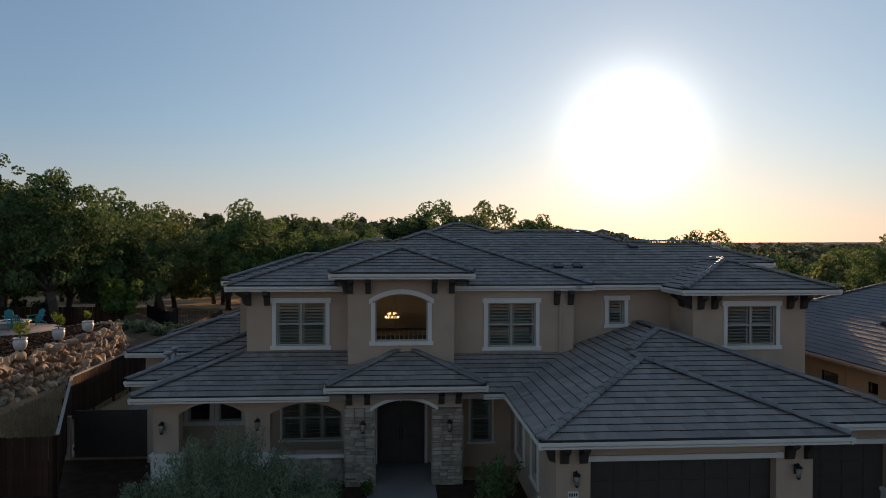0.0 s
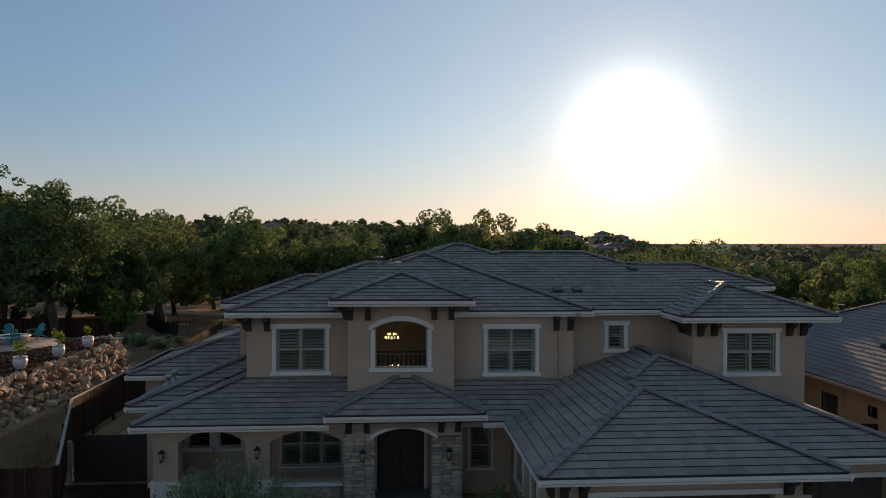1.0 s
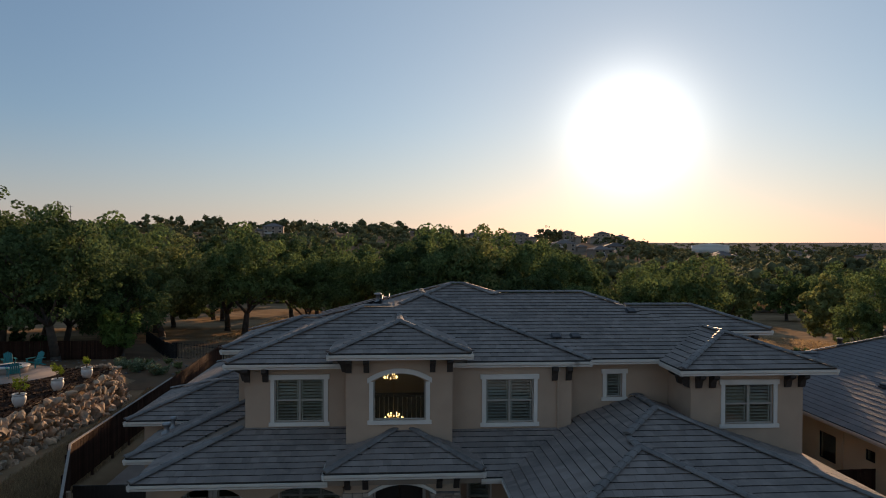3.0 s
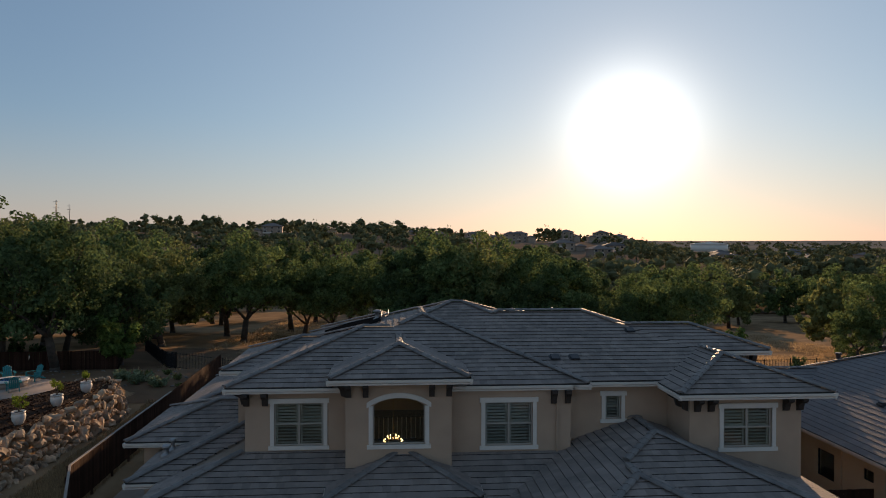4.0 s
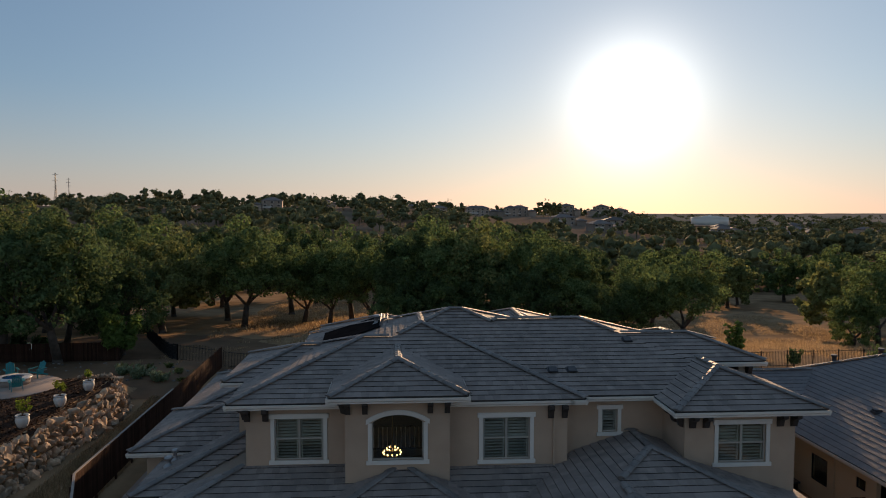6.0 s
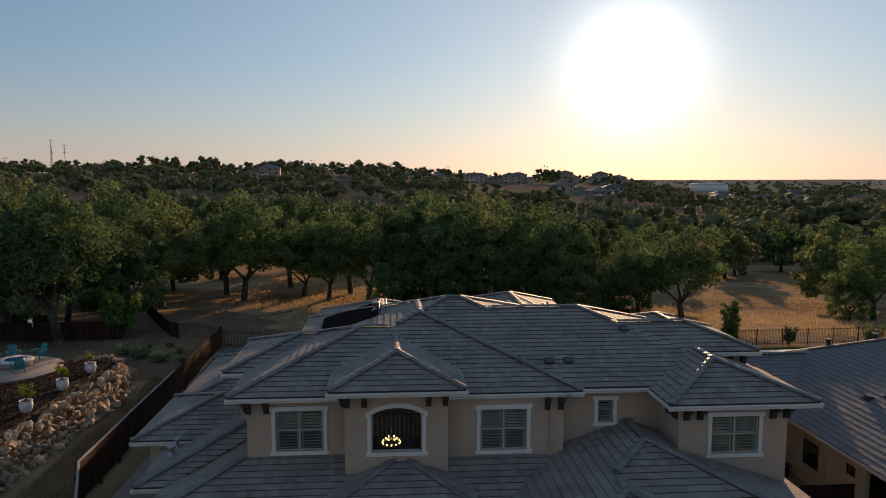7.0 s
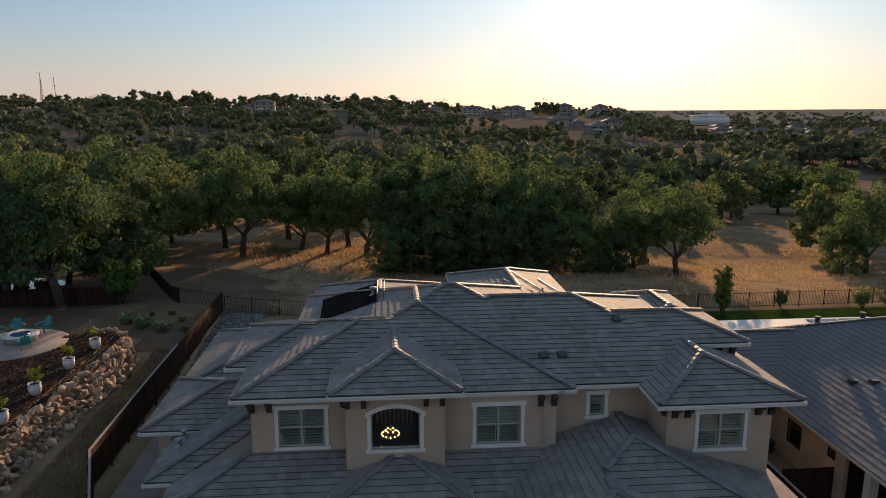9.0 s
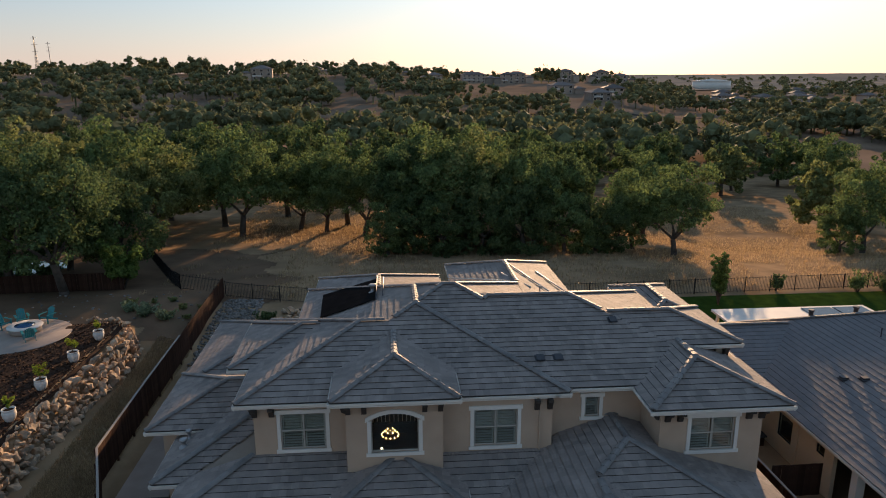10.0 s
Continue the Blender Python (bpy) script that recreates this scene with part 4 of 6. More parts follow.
# wall lanterns
def lantern(x, y, z):
    la = thing("wall_lantern", "black iron carriage lantern with seeded glass", "lantern", "wall lanterns")
    part("back_plate", boxes((-0.05, 0.05, -0.02, 0.0, -0.12, 0.14), bevel=0.006), IRON, la)
    bm = bmesh.new()
    tube(bm, (0, -0.01, 0.08), (0, -0.12, 0.2), 0.012, 0.012)
    tube(bm, (0, -0.12, 0.2), (0, -0.15, 0.14), 0.012, 0.012)
    part("arm", bm, IRON, la)
    part("roof_cap", lathe(bmesh.new(), [(0.11, 0.08), (0.1, 0.1), (0.03, 0.16), (0.015, 0.19)], 8, 0, -0.15), IRON, la)
    part("glass", lathe(bmesh.new(), [(0.055, -0.17), (0.085, 0.08)], 8, 0, -0.15), LANTERN_GLASS, la)
    part("cage", lathe(bmesh.new(), [(0.02, -0.23), (0.06, -0.19), (0.06, -0.17)], 8, 0, -0.15), IRON, la)
    la.location = (x, y, z)


for x, y, z in ((2.92, 18.1, 1.95), (8.78, 18.03, 2.05), (-2.75, 23.18, 2.02), (0.06, 23.18, 2.02), (-9.25, 23.62, 1.98), (-6.2, 23.62, 2.05)):
    lantern(x, y, z)
plate = thing("number_plaque", "small pale plaque with dark bars on stucco", "plaque")
part("plate", boxes((2.72, 3.0, 18.06, 18.1, 1.42, 1.58), bevel=0.008), TRIM, plate)
for i in range(4):
    part("bar", boxes((2.75 + i * 0.06, 2.785 + i * 0.06, 18.052, 18.06, 1.46, 1.54)), IRON, plate)


# ---- the neighbouring house ----
neighbor = thing("house", "single-storey pale stucco house with a broad grey tile roof", "house")
neighbor.matrix_basis = pose(-0.09, 0.03, 0.94) @ Matrix.Diagonal((0.943, 0.943, 0.943, 1))
NEAR = [Hip(18.5, 34.7, 8.0, 43.6, 2.15, pitch=0.45, thick=0.036), Hip(7.0, 30.0, 34.3, 43.3, 2.15, pitch=0.42, west=16.2, thick=0.036)]
for hip in NEAR:
    build_roof(hip, NEAR, neighbor, "roof", "dark grey concrete tile hip roof", tile=TILE_DARK)
GZ = -1.15
bm = bmesh.new()
for y0, y1, z0, z1 in ((8.5, 23.5, GZ, 2.0), (23.5, 28.4, 1.75, 2.0), (28.4, 29.1, GZ, 2.0), (29.1, 29.75, GZ, 0.85), (29.1, 29.75, 1.35, 2.0), (29.75, 31.8, GZ, 2.0), (31.8, 33.1, GZ, -0.05), (31.8, 33.1, 1.25, 2.0), (33.1, 34.9, GZ, 2.0)):
    box(bm, 19.1, 19.3, y0, y1, z0, z1)
part("wall", bm, NEIGHBOR_WALL, neighbor)
part("wall", boxes((16.7, 19.1, 34.9, 35.1, GZ, 2.0), (16.7, 16.9, 35.1, 42.6, GZ, 2.0), (16.7, 34.1, 42.6, 42.8, GZ, 2.0), (33.9, 34.1, 8.7, 42.6, GZ, 2.0), (19.3, 34.1, 8.5, 8.7, GZ, 2.0), (22.8, 23.0, 23.3, 28.6, GZ, 2.0)), NEIGHBOR_WALL, neighbor)
for y0, y1, z0, z1 in ((29.1, 29.75, 0.85, 1.35), (31.8, 33.1, -0.05, 1.25)):
    w = part("window", boxes((19.14, 19.2, y0, y0 + 0.05, z0, z1), (19.14, 19.2, y1 - 0.05, y1, z0, z1), (19.14, 19.2, y0, y1, z1 - 0.05, z1), (19.14, 19.2, y0, y1, z0, z0 + 0.05)), IRON, neighbor, "window with dark bronze frame")
    part("pane", boxes((19.16, 19.165, y0 + 0.03, y1 - 0.03, z0 + 0.03, z1 - 0.03)), GLASS, w)
part("column", boxes((18.72, 19.12, 26.2, 26.6, GZ, 1.95), (18.67, 19.17, 26.15, 26.65, GZ, -0.3)), TRIM, neighbor, "pale porch column")
part("downspout", boxes((19.02, 19.09, 31.2, 31.27, GZ, 1.9)), NEIGHBOR_WALL, neighbor)
for x, y in ((21.6, 31.9), (22.2, 31.2)):
    ob = part("roof_vent", boxes((-0.24, 0.24, -0.2, 0.2, -0.04, 0.06), (-0.2, 0.16, -0.16, 0.16, 0.06, 0.15), bevel=0.015), METAL_VENT, neighbor, "low dark metal roof vent")
    ob.location = (x, y, max(h.high(x, y) for h in NEAR) + 0.03)
for x, y, r in ((24.8, 33.9, 0.03), (23.8, 38.6, 0.13), (25.6, 37.2, 0.13)):
    ob = part("vent_pipe", lathe(bmesh.new(), [(r * 1.6, -0.3), (r * 1.6, 0.05), (r, 0.1), (r, 0.42), (r * 1.3, 0.44), (r * 1.3, 0.55)], 12), METAL_VENT, neighbor)
    ob.location = (x, y, max(h.high(x, y) for h in NEAR))
gable = [(x, y, z) for x in (16.7, 16.9) for y, z in ((34.9, 2.0), (42.7, 2.0), (38.8, 3.75))]
part_mesh("gable_wall", mesh_of("gable_wall", gable, [(2, 1, 0), (3, 4, 5), (0, 1, 4, 3), (1, 2, 5, 4), (2, 0, 3, 5)]), NEIGHBOR_WALL, neighbor)
patio_roof = part("patio_cover", boxes((21.5, 33.0, 43.5, 46.6, 2.10, 2.24)), TRIM, neighbor, "flat patio cover catching the low sun")
for i in range(2):
    part("solar_panel", boxes((28.0 + i * 2.4, 30.2 + i * 2.4, 43.9, 46.2, 2.244, 2.30)), FAR_PANE, patio_roof, "dark glass solar panel")
for x in (21.8, 27.0, 32.6):
    part("post", boxes((x, x + 0.18, 46.2, 46.38, GZ, 2.1)), TRIM, neighbor)

# the strip between the houses
ac = thing("utility_roof", "small dark lean-to cover beside the neighbouring wall", "shed roof")
part("cover", boxes((16.5, 17.6, 31.5, 33.0, 0.52, 0.6)), METAL_VENT, ac)
part("support", boxes((16.58, 17.52, 31.58, 32.92, -0.05, 0.52)), FENCE, ac)


# ---- fences ----
def board_fence(points, group="wooden fences", hgt=1.75, label="stained wooden board fence with a pale cap rail", cap=True):
    """Points (x, y, top z): boards, posts and a cap along the way."""
    fe = thing("fence", label, "fence", group)
    for (xa, ya, za), (xb, yb, zb) in zip(points, points[1:]):
        length = math.hypot(xb - xa, yb - ya)
        ang = math.atan2(yb - ya, xb - xa)
        n = int(length / 0.16)
        me = mesh_of("board", [(0, -0.011, 0), (0.15, -0.011, 0), (0.15, 0.011, 0), (0, 0.011, 0), (0, -0.011, hgt), (0.15, -0.011, hgt), (0.15, 0.011, hgt), (0, 0.011, hgt)], [(0, 3, 2, 1), (4, 5, 6, 7), (0, 1, 5, 4), (1, 2, 6, 5), (2, 3, 7, 6), (3, 0, 4, 7)])
        me.materials.append(FENCE)
        for i in range(n):
            k = i / n
            ob = new("board", me)
            ob.parent = fe
            ob.matrix_basis = pose(xa + (xb - xa) * k, ya + (yb - ya) * k, za + (zb - za) * k - hgt + random.uniform(-0.02, 0.01), 0, random.uniform(-0.5, 0.5), math.degrees(ang))
        if cap:
            d, s = Vector((xb - xa, yb - ya, zb - za)), Vector((-math.sin(ang), math.cos(ang), 0)) * 0.05
            a, b, u = Vector((xa, ya, za)), Vector((xb, yb, zb)), Vector((0, 0, 0.04))
            vs = [a - s, b - s, b + s, a + s, a - s + u, b - s + u, b + s + u, a + s + u]
            part_mesh("cap_rail", mesh_of("cap_rail", vs, [(0, 3, 2, 1), (4, 5, 6, 7), (0, 1, 5, 4), (1, 2, 6, 5), (2, 3, 7, 6), (3, 0, 4, 7)]), FENCE_CAP, fe, "pale weathered cap rail")
        for i in range(int(length / 2.4) + 1):
            k = min(1, i * 2.4 / length)
            x, y, z = xa + (xb - xa) * k, ya + (yb - ya) * k, za + (zb - za) * k
            part("post", boxes((x - 0.12, x - 0.03, y - 0.05, y + 0.05, z - hgt - 0.3, z - 0.02)), FENCE, fe)
    return fe


board_fence([(-11.8, 22.0, 2.2), (-14.95, 29.95, 2.4), (-15.15, 37.0, 2.35), (-15.25, 44.0, 2.35)], cap=True)
board_fence([(-15.25, 44.0, 2.35), (-15.3, 56.5, 2.55)], cap=False)
board_fence([(-11.85, 21.9, 2.2), (-20.0, 21.0, 2.3)], cap=False)
board_fence([(-40.0, 57.5, 2.7), (-24.0, 58.6, 2.6)], label="dark wooden board fence below oak trees", cap=False)
board_fence([(14.9, 13.5, 1.75), (14.9, 28.6, 1.75)], hgt=1.7, label="reddish wooden fence between the two houses")
board_fence([(15.5, 27.2, 1.65), (17.75, 27.2, 1.65)], hgt=1.6, label="dark wooden side gate fence", cap=False)
gate = thing("gate", "dark solid wooden side gate between fence and house", "gate")
for i in range(18):
    part("board", boxes((-13.45 + i * 0.155, -13.30 + i * 0.155, 26.8, 26.83, 0.05, 1.78)), GARAGE, gate)
part("rail", boxes((-13.5, -10.6, 26.83, 26.88, 1.5, 1.62), (-13.5, -10.6, 26.83, 26.88, 0.3, 0.42)), GARAGE, gate)
post = thing("post", "pale stucco gate post beside the fence", "post")
part("shaft", boxes((-13.72, -13.52, 26.6, 26.8, 0, 1.6), bevel=0.01), STUCCO, post)


def iron_fence(points, hgt=1.35):
    fe = thing("iron_fence", "black tubular iron picket fence on the yard's edge", "fence", "iron fences")
    upright = bpy.data.meshes.new("picket")
    bm = boxes((-0.009, 0.009, -0.009, 0.009, 0.05, hgt))
    bm.to_mesh(upright)
    bm.free()
    upright.materials.append(IRON)
    for (xa, ya), (xb, yb) in zip(points, points[1:]):
        length = math.hypot(xb - xa, yb - ya)
        n = int(length / 0.13)
        for i in range(n + 1):
            k = i / n
            x, y = xa + (xb - xa) * k, ya + (yb - ya) * k
            ob = part_mesh("picket", upright, None, fe)
            ob.matrix_basis = pose(x, y, height(x, y))
        m = int(length / 2.2)
        for i in range(m + 1):
            k = i / m
            x, y = xa + (xb - xa) * k, ya + (yb - ya) * k
            z = height(x, y)
            part("post", boxes((x - 0.03, x + 0.03, y - 0.03, y + 0.03, z - 0.2, z + hgt + 0.06)), IRON, fe)
            if i < m:
                x2, y2 = xa + (xb - xa) * (i + 1) / m, ya + (yb - ya) * (i + 1) / m
                bm = bmesh.new()
                for d in (0.15, hgt - 0.08):
                    tube(bm, (x, y, z + d), (x2, y2, height(x2, y2) + d), 0.018, 0.018, 4)
                part("rail", bm, IRON, fe)


iron_fence([(-15.2, 56.7), (-6.0, 54.0), (17.0, 54.0)])
iron_fence([(17.0, 54.0), (46.0, 55.0)])
iron_fence([(-15.4, 56.9), (-19.2, 58.0), (-27.5, 75.0)])


# ---- boulder wall, terrace and planting ----
def boulder_mesh(seed, sub=2):
    r = random.Random(seed)
    bm = bmesh.new()
    bmesh.ops.create_icosphere(bm, subdivisions=sub, radius=0.5)
    sx, sy, sz = r.uniform(0.8, 1.25), r.uniform(0.7, 1.0), r.uniform(0.65, 0.95)
    off = Vector((seed * 3.7, seed * 1.3, 0))
    for v in bm.verts:
        d = v.co.normalized()
        k = 1 + 0.30 * noise.noise(d * 1.5 + off) + 0.12 * noise.noise(d * 4.0 + off)
        # flattened facets
        for j in range(9):
            nrm = Vector((math.sin(seed + j * 2.1), math.cos(seed * 1.7 + j * 1.3), math.sin(seed * 0.6 + j))).normalized()
            f = d.dot(nrm)
            if f > 0.64:
                k *= 0.64 / f
        v.co = Vector((d.x * sx, d.y * sy, d.z * sz)) * 0.5 * k
    me = bpy.data.meshes.new("boulder")
    bm.to_mesh(me)
    bm.free()
    me.materials.append(BOULDER)
    return me


BOULDERS = [boulder_mesh(i + 1) for i in range(10)]
WALL_LINE = [(-17.95, 26.0), (-18.0, 30.0), (-17.8, 36.0), (-17.5, 41.0), (-17.6, 44.5), (-18.4, 46.6), (-20.0, 47.8), (-22.0, 48.3)]


def along(line, s):
    for (xa, ya), (xb, yb) in zip(line, line[1:]):
        d = math.hypot(xb - xa, yb - ya)
        if s <= d:
            k = s / d
            return xa + (xb - xa) * k, ya + (yb - ya) * k, math.atan2(yb - ya, xb - xa)
        s -= d
    return None


def boulder_wall():
    rw = thing("retaining_wall", "dry-stacked retaining wall of tan and grey fieldstone boulders", "retaining wall")
    r = random.Random(11)
    for row in range(5):
        s = r.uniform(0, 0.4)
        while True:
            size = r.choice((0.36, 0.45, 0.52, 0.62, 0.75, 0.95)) * r.uniform(0.9, 1.1) * (1.0 - 0.06 * row)
            p = along(WALL_LINE, s + size / 2)
            if not p:
                break
            x, y, a = p
            inn = 0.50 + row * 0.16 + r.uniform(-0.05, 0.07)
            x, y = x - math.sin(a) * inn, y + math.cos(a) * inn
            ob = new("boulder", r.choice(BOULDERS))
            ob.parent = rw
            hz = 0.98 + row * 0.40 + r.uniform(-0.14, 0.14)
            ob.matrix_basis = pose(x, y, hz, r.uniform(-60, 60), r.uniform(-60, 60), math.degrees(a) + r.uniform(-50, 50)) @ Matrix.Diagonal((size * 1.15, size * 0.95, size * r.uniform(0.75, 1.15), 1))
            s += size * 0.74
    return rw


boulder_wall()


def sheet(name, label, category, mat, x0, x1, y0, y1, step, lift, edge=None, kind="structure"):
    """A thin sheet that follows the ground."""
    nx, ny = max(2, int((x1 - x0) / step)), max(2, int((y1 - y0) / step))
    idx, verts, faces = {}, [], []

    def vert(i, j):
        if (i, j) not in idx:
            x, y = x0 + (x1 - x0) * i / nx, y0 + (y1 - y0) * j / ny
            idx[i, j] = len(verts)
            verts.append((x, y, height(x, y) + lift))
        return idx[i, j]

    for i in range(nx):
        for j in range(ny):
            cx, cy = x0 + (x1 - x0) * (i + 0.5) / nx, y0 + (y1 - y0) * (j + 0.5) / ny
            if edge and not edge(cx, cy):
                continue
            faces.append((vert(i, j), vert(i + 1, j), vert(i + 1, j + 1), vert(i, j + 1)))
    return tagged(part_mesh(name, mesh_of(name, verts, faces, True), mat), label, category, kind=kind)


sheet("mulch_bed", "dark bark mulch covering the terrace", "mulch", MULCH, -30, -19.3, 20, 47, 0.5, 0.02, lambda x, y: (x + 25.3) ** 2 + (y - 44.2) ** 2 > 8.0 and y < 46.8 - 0.02 * (x + 24) ** 2 + 0.2 * math.sin(x * 2))
# loose bark chips
r = random.Random(3)
verts, faces = [], []
for i in range(9000):
    x, y = r.uniform(-27, -19.4), r.uniform(24, 46)
    if (x + 25.3) ** 2 + (y - 44.2) ** 2 < 10:
        continue
    z, a, s, t = height(x, y) + 0.03, r.uniform(0, 6.3), r.uniform(0.04, 0.11), r.uniform(-0.05, 0.05)
    k = len(verts)
    ca, sa = math.cos(a) * s, math.sin(a) * s
    verts += [(x - ca, y - sa, z), (x + sa * 0.4, y - ca * 0.4, z + 0.02 + t), (x + ca, y + sa, z + 0.02), (x - sa * 0.4, y + ca * 0.4, z + 0.02 - t)]
    faces.append((k, k + 1, k + 2, k + 3))
tagged(part_mesh("bark_chips", mesh_of("bark_chips", verts, faces), CHIP), "loose brown bark chips on the terrace", "mulch", kind="stuff")
patio = part("patio", lathe(bmesh.new(), [(3.05, -0.2), (3.1, 0.03), (3.06, 0.05), (0.05, 0.055)], 48), CONCRETE)
patio.location = (-25.3, 44.2, 2.56)
tagged(patio, "round pale concrete patio", "patio", kind="structure")

pit = thing("fire_pit", "round stone fire pit with a pale cap and blue glass", "fire pit")
pit.location = (-25.2, 44.9, 2.6)
part("wall", lathe(bmesh.new(), [(0.95, 0), (0.95, 0.38), (0.6, 0.38), (0.6, 0.05)], 28), CONCRETE, pit)
bm = bmesh.new()
lathe(bm, [(0.62, 0.38), (1.05, 0.38), (1.06, 0.41), (1.05, 0.45), (0.62, 0.45)], 28)
part("cap", bm, POT, pit, "pale cap ring")
part("fire_glass", lathe(bmesh.new(), [(0.01, 0.43), (0.61, 0.455), (0.3, 0.465), (0.01, 0.47)], 20), material("blue_fire_glass", (0.03, 0.10, 0.22), (0.02, 0.06, 0.15), 20, 0.2, 0.6, 50), pit, "dark blue fire glass")


def adirondack(x, y, turn):
    ch = thing("adirondack_chair", "turquoise plastic adirondack chair on the patio", "chair", "chairs round the fire pit")
    for i in range(5):
        part("seat_slat", boxes((-0.26, 0.26, -0.3 + i * 0.115, -0.2 + i * 0.115, 0.36 - i * 0.03, 0.385 - i * 0.03), bevel=0.005), TEAL, ch)
    for i in range(5):
        ob = part("back_slat", boxes((-0.24 + i * 0.1, -0.155 + i * 0.1, 0, 0.022, 0, 0.78 - 0.05 * abs(i - 2)), bevel=0.005), TEAL, ch)
        ob.matrix_basis = pose(0, 0.22, 0.26, -24, 0, 0)
    for s in (-1, 1):
        part("arm", boxes((s * 0.36 - 0.07, s * 0.36 + 0.07, -0.36, 0.4, 0.56, 0.585), bevel=0.006), TEAL, ch)
        part("leg", boxes((s * 0.33 - 0.02, s * 0.33 + 0.02, -0.34, -0.25, 0, 0.56)), TEAL, ch)
        ob = part("leg", boxes((s * 0.29 - 0.015, s * 0.29 + 0.015, -0.3, 0.6, -0.04, 0.05)), TEAL, ch)
        ob.matrix_basis = pose(0, 0, 0.28, -20, 0, 0)
    ch.matrix_basis = pose(x, y, 2.615, 0, 0, turn)
    return ch


for x, y, t in ((-24.2, 43.35, 212), (-26.6, 43.2, 135), (-26.9, 45.6, 60), (-26.1, 46.4, 35), (-24.6, 46.6, -20)):
    adirondack(x, y, t)


def leaf_cloud(rng, centres, count, size, aspect=1.7, droop=0.2):
    """Leaves (folded quads) spread in balls (x, y, z, radius); denser towards the outside."""
    verts, faces = [], []
    wts = [c[3] ** 2 for c in centres]
    tot = sum(wts)
    for c, w in zip(centres, wts):
        n = max(3, int(count * w / tot))
        for _ in range(n):
            d = Vector((rng.gauss(0, 1), rng.gauss(0, 1), rng.gauss(0, 1))).normalized()
            k = c[3] * (0.55 + 0.5 * rng.random() ** 0.6)
            p = Vector((c[0] + d.x * k, c[1] + d.y * k, c[2] + d.z * k * 0.78))
            nrm = (d + Vector((rng.gauss(0, 0.5), rng.gauss(0, 0.5), rng.gauss(0.25, 0.5)))).normalized()
            t = nrm.orthogonal().normalized()
            t = (Matrix.Rotation(rng.uniform(0, 6.28), 3, nrm) @ t)
            b = nrm.cross(t)
            s = size * rng.uniform(0.6, 1.3)
            i = len(verts)
            verts += [p - t * s * aspect / 2, p - b * s * 0.5 + nrm * s * 0.12, p + t * s * aspect / 2 - Vector((0, 0, droop * s)), p + b * s * 0.5 + nrm * s * 0.12]
            faces += [(i, i + 1, i + 2, i + 3)]
    return verts, faces


def potted_plant(x, y, z, k=1.0, seed=0):
    rng = random.Random(seed)
    pl = thing("potted_plant", "young citrus shrub in a glazed white urn pot", "potted plant", "pots along the terrace edge")
    pot = part("pot", lathe(bmesh.new(), [(0.16, 0), (0.19, 0.02), (0.29, 0.22), (0.33, 0.40), (0.31, 0.52), (0.28, 0.57), (0.31, 0.60), (0.33, 0.63), (0.31, 0.66), (0.27, 0.65), (0.25, 0.58)], 24), POT, pl, "glazed white urn pot")
    part("soil", lathe(bmesh.new(), [(0.02, 0.55), (0.26, 0.57), (0.2, 0.6), (0.02, 0.61)], 14), MULCH, pl)
    bm = bmesh.new()
    tips = []
    for i in range(7):
        a = i * 0.9 + rng.uniform(-0.3, 0.3)
        lean = rng.uniform(0.08, 0.36)
        top = Vector((math.cos(a) * lean, math.sin(a) * lean, 0.6 + rng.uniform(0.4, 0.95) * k))
        midp = Vector((top.x * 0.3, top.y * 0.3, 0.6 + (top.z - 0.6) * 0.5))
        tube(bm, (0, 0, 0.58), midp, 0.012, 0.009, 5)
        tube(bm, midp, top, 0.009, 0.004, 5)
        for s in (0.5, 0.75, 1.0):
            q = midp.lerp(top, s)
            tips.append((q.x, q.y, q.z, 0.14 * k))
    part("stem", bm, BARK, pl)
    v, f = leaf_cloud(rng, tips, int(430 * k), 0.06)
    tagged(part_mesh("leaves", mesh_of("leaves", v, f), LEAF_BRIGHT, pl), kind="stuff")
    pl.location = (x, y, z)


for i, (x, y, k) in enumerate(((-20.0, 32.6, 0.8), (-20.1, 36.0, 1.0), (-20.0, 39.7, 1.0), (-19.9, 43.1, 0.75))):
    potted_plant(x, y, height(x, y) + 0.01, k, i + 1)


# ---- trees ----
def limb(bm, p, d, length, r, depth, rng, tips, keep=2):
    n = 3
    q = Vector(p)
    rr = r
    for i in range(n):
        d2 = (d + Vector((rng.gauss(0, 0.16), rng.gauss(0, 0.16), rng.gauss(0.03, 0.1)))).normalized()
        e = q + d2 * (length / n)
        tube(bm, q, e, rr, rr * 0.82, 6 if depth > 1 else 4)
        q, rr, d = e, rr * 0.82, d2
    if depth == 0:
        tips.append(q)
        return
    for i in range(keep + (depth > 1)):
        a = rng.uniform(0, 6.28)
        nd = (d * 0.75 + Vector((math.cos(a) * 0.8, math.sin(a) * 0.8, rng.uniform(-0.05, 0.5)))).normalized()
        limb(bm, q, nd, length * rng.uniform(0.62, 0.85), rr * 0.72, depth - 1, rng, tips, keep)
    tips.append(q)


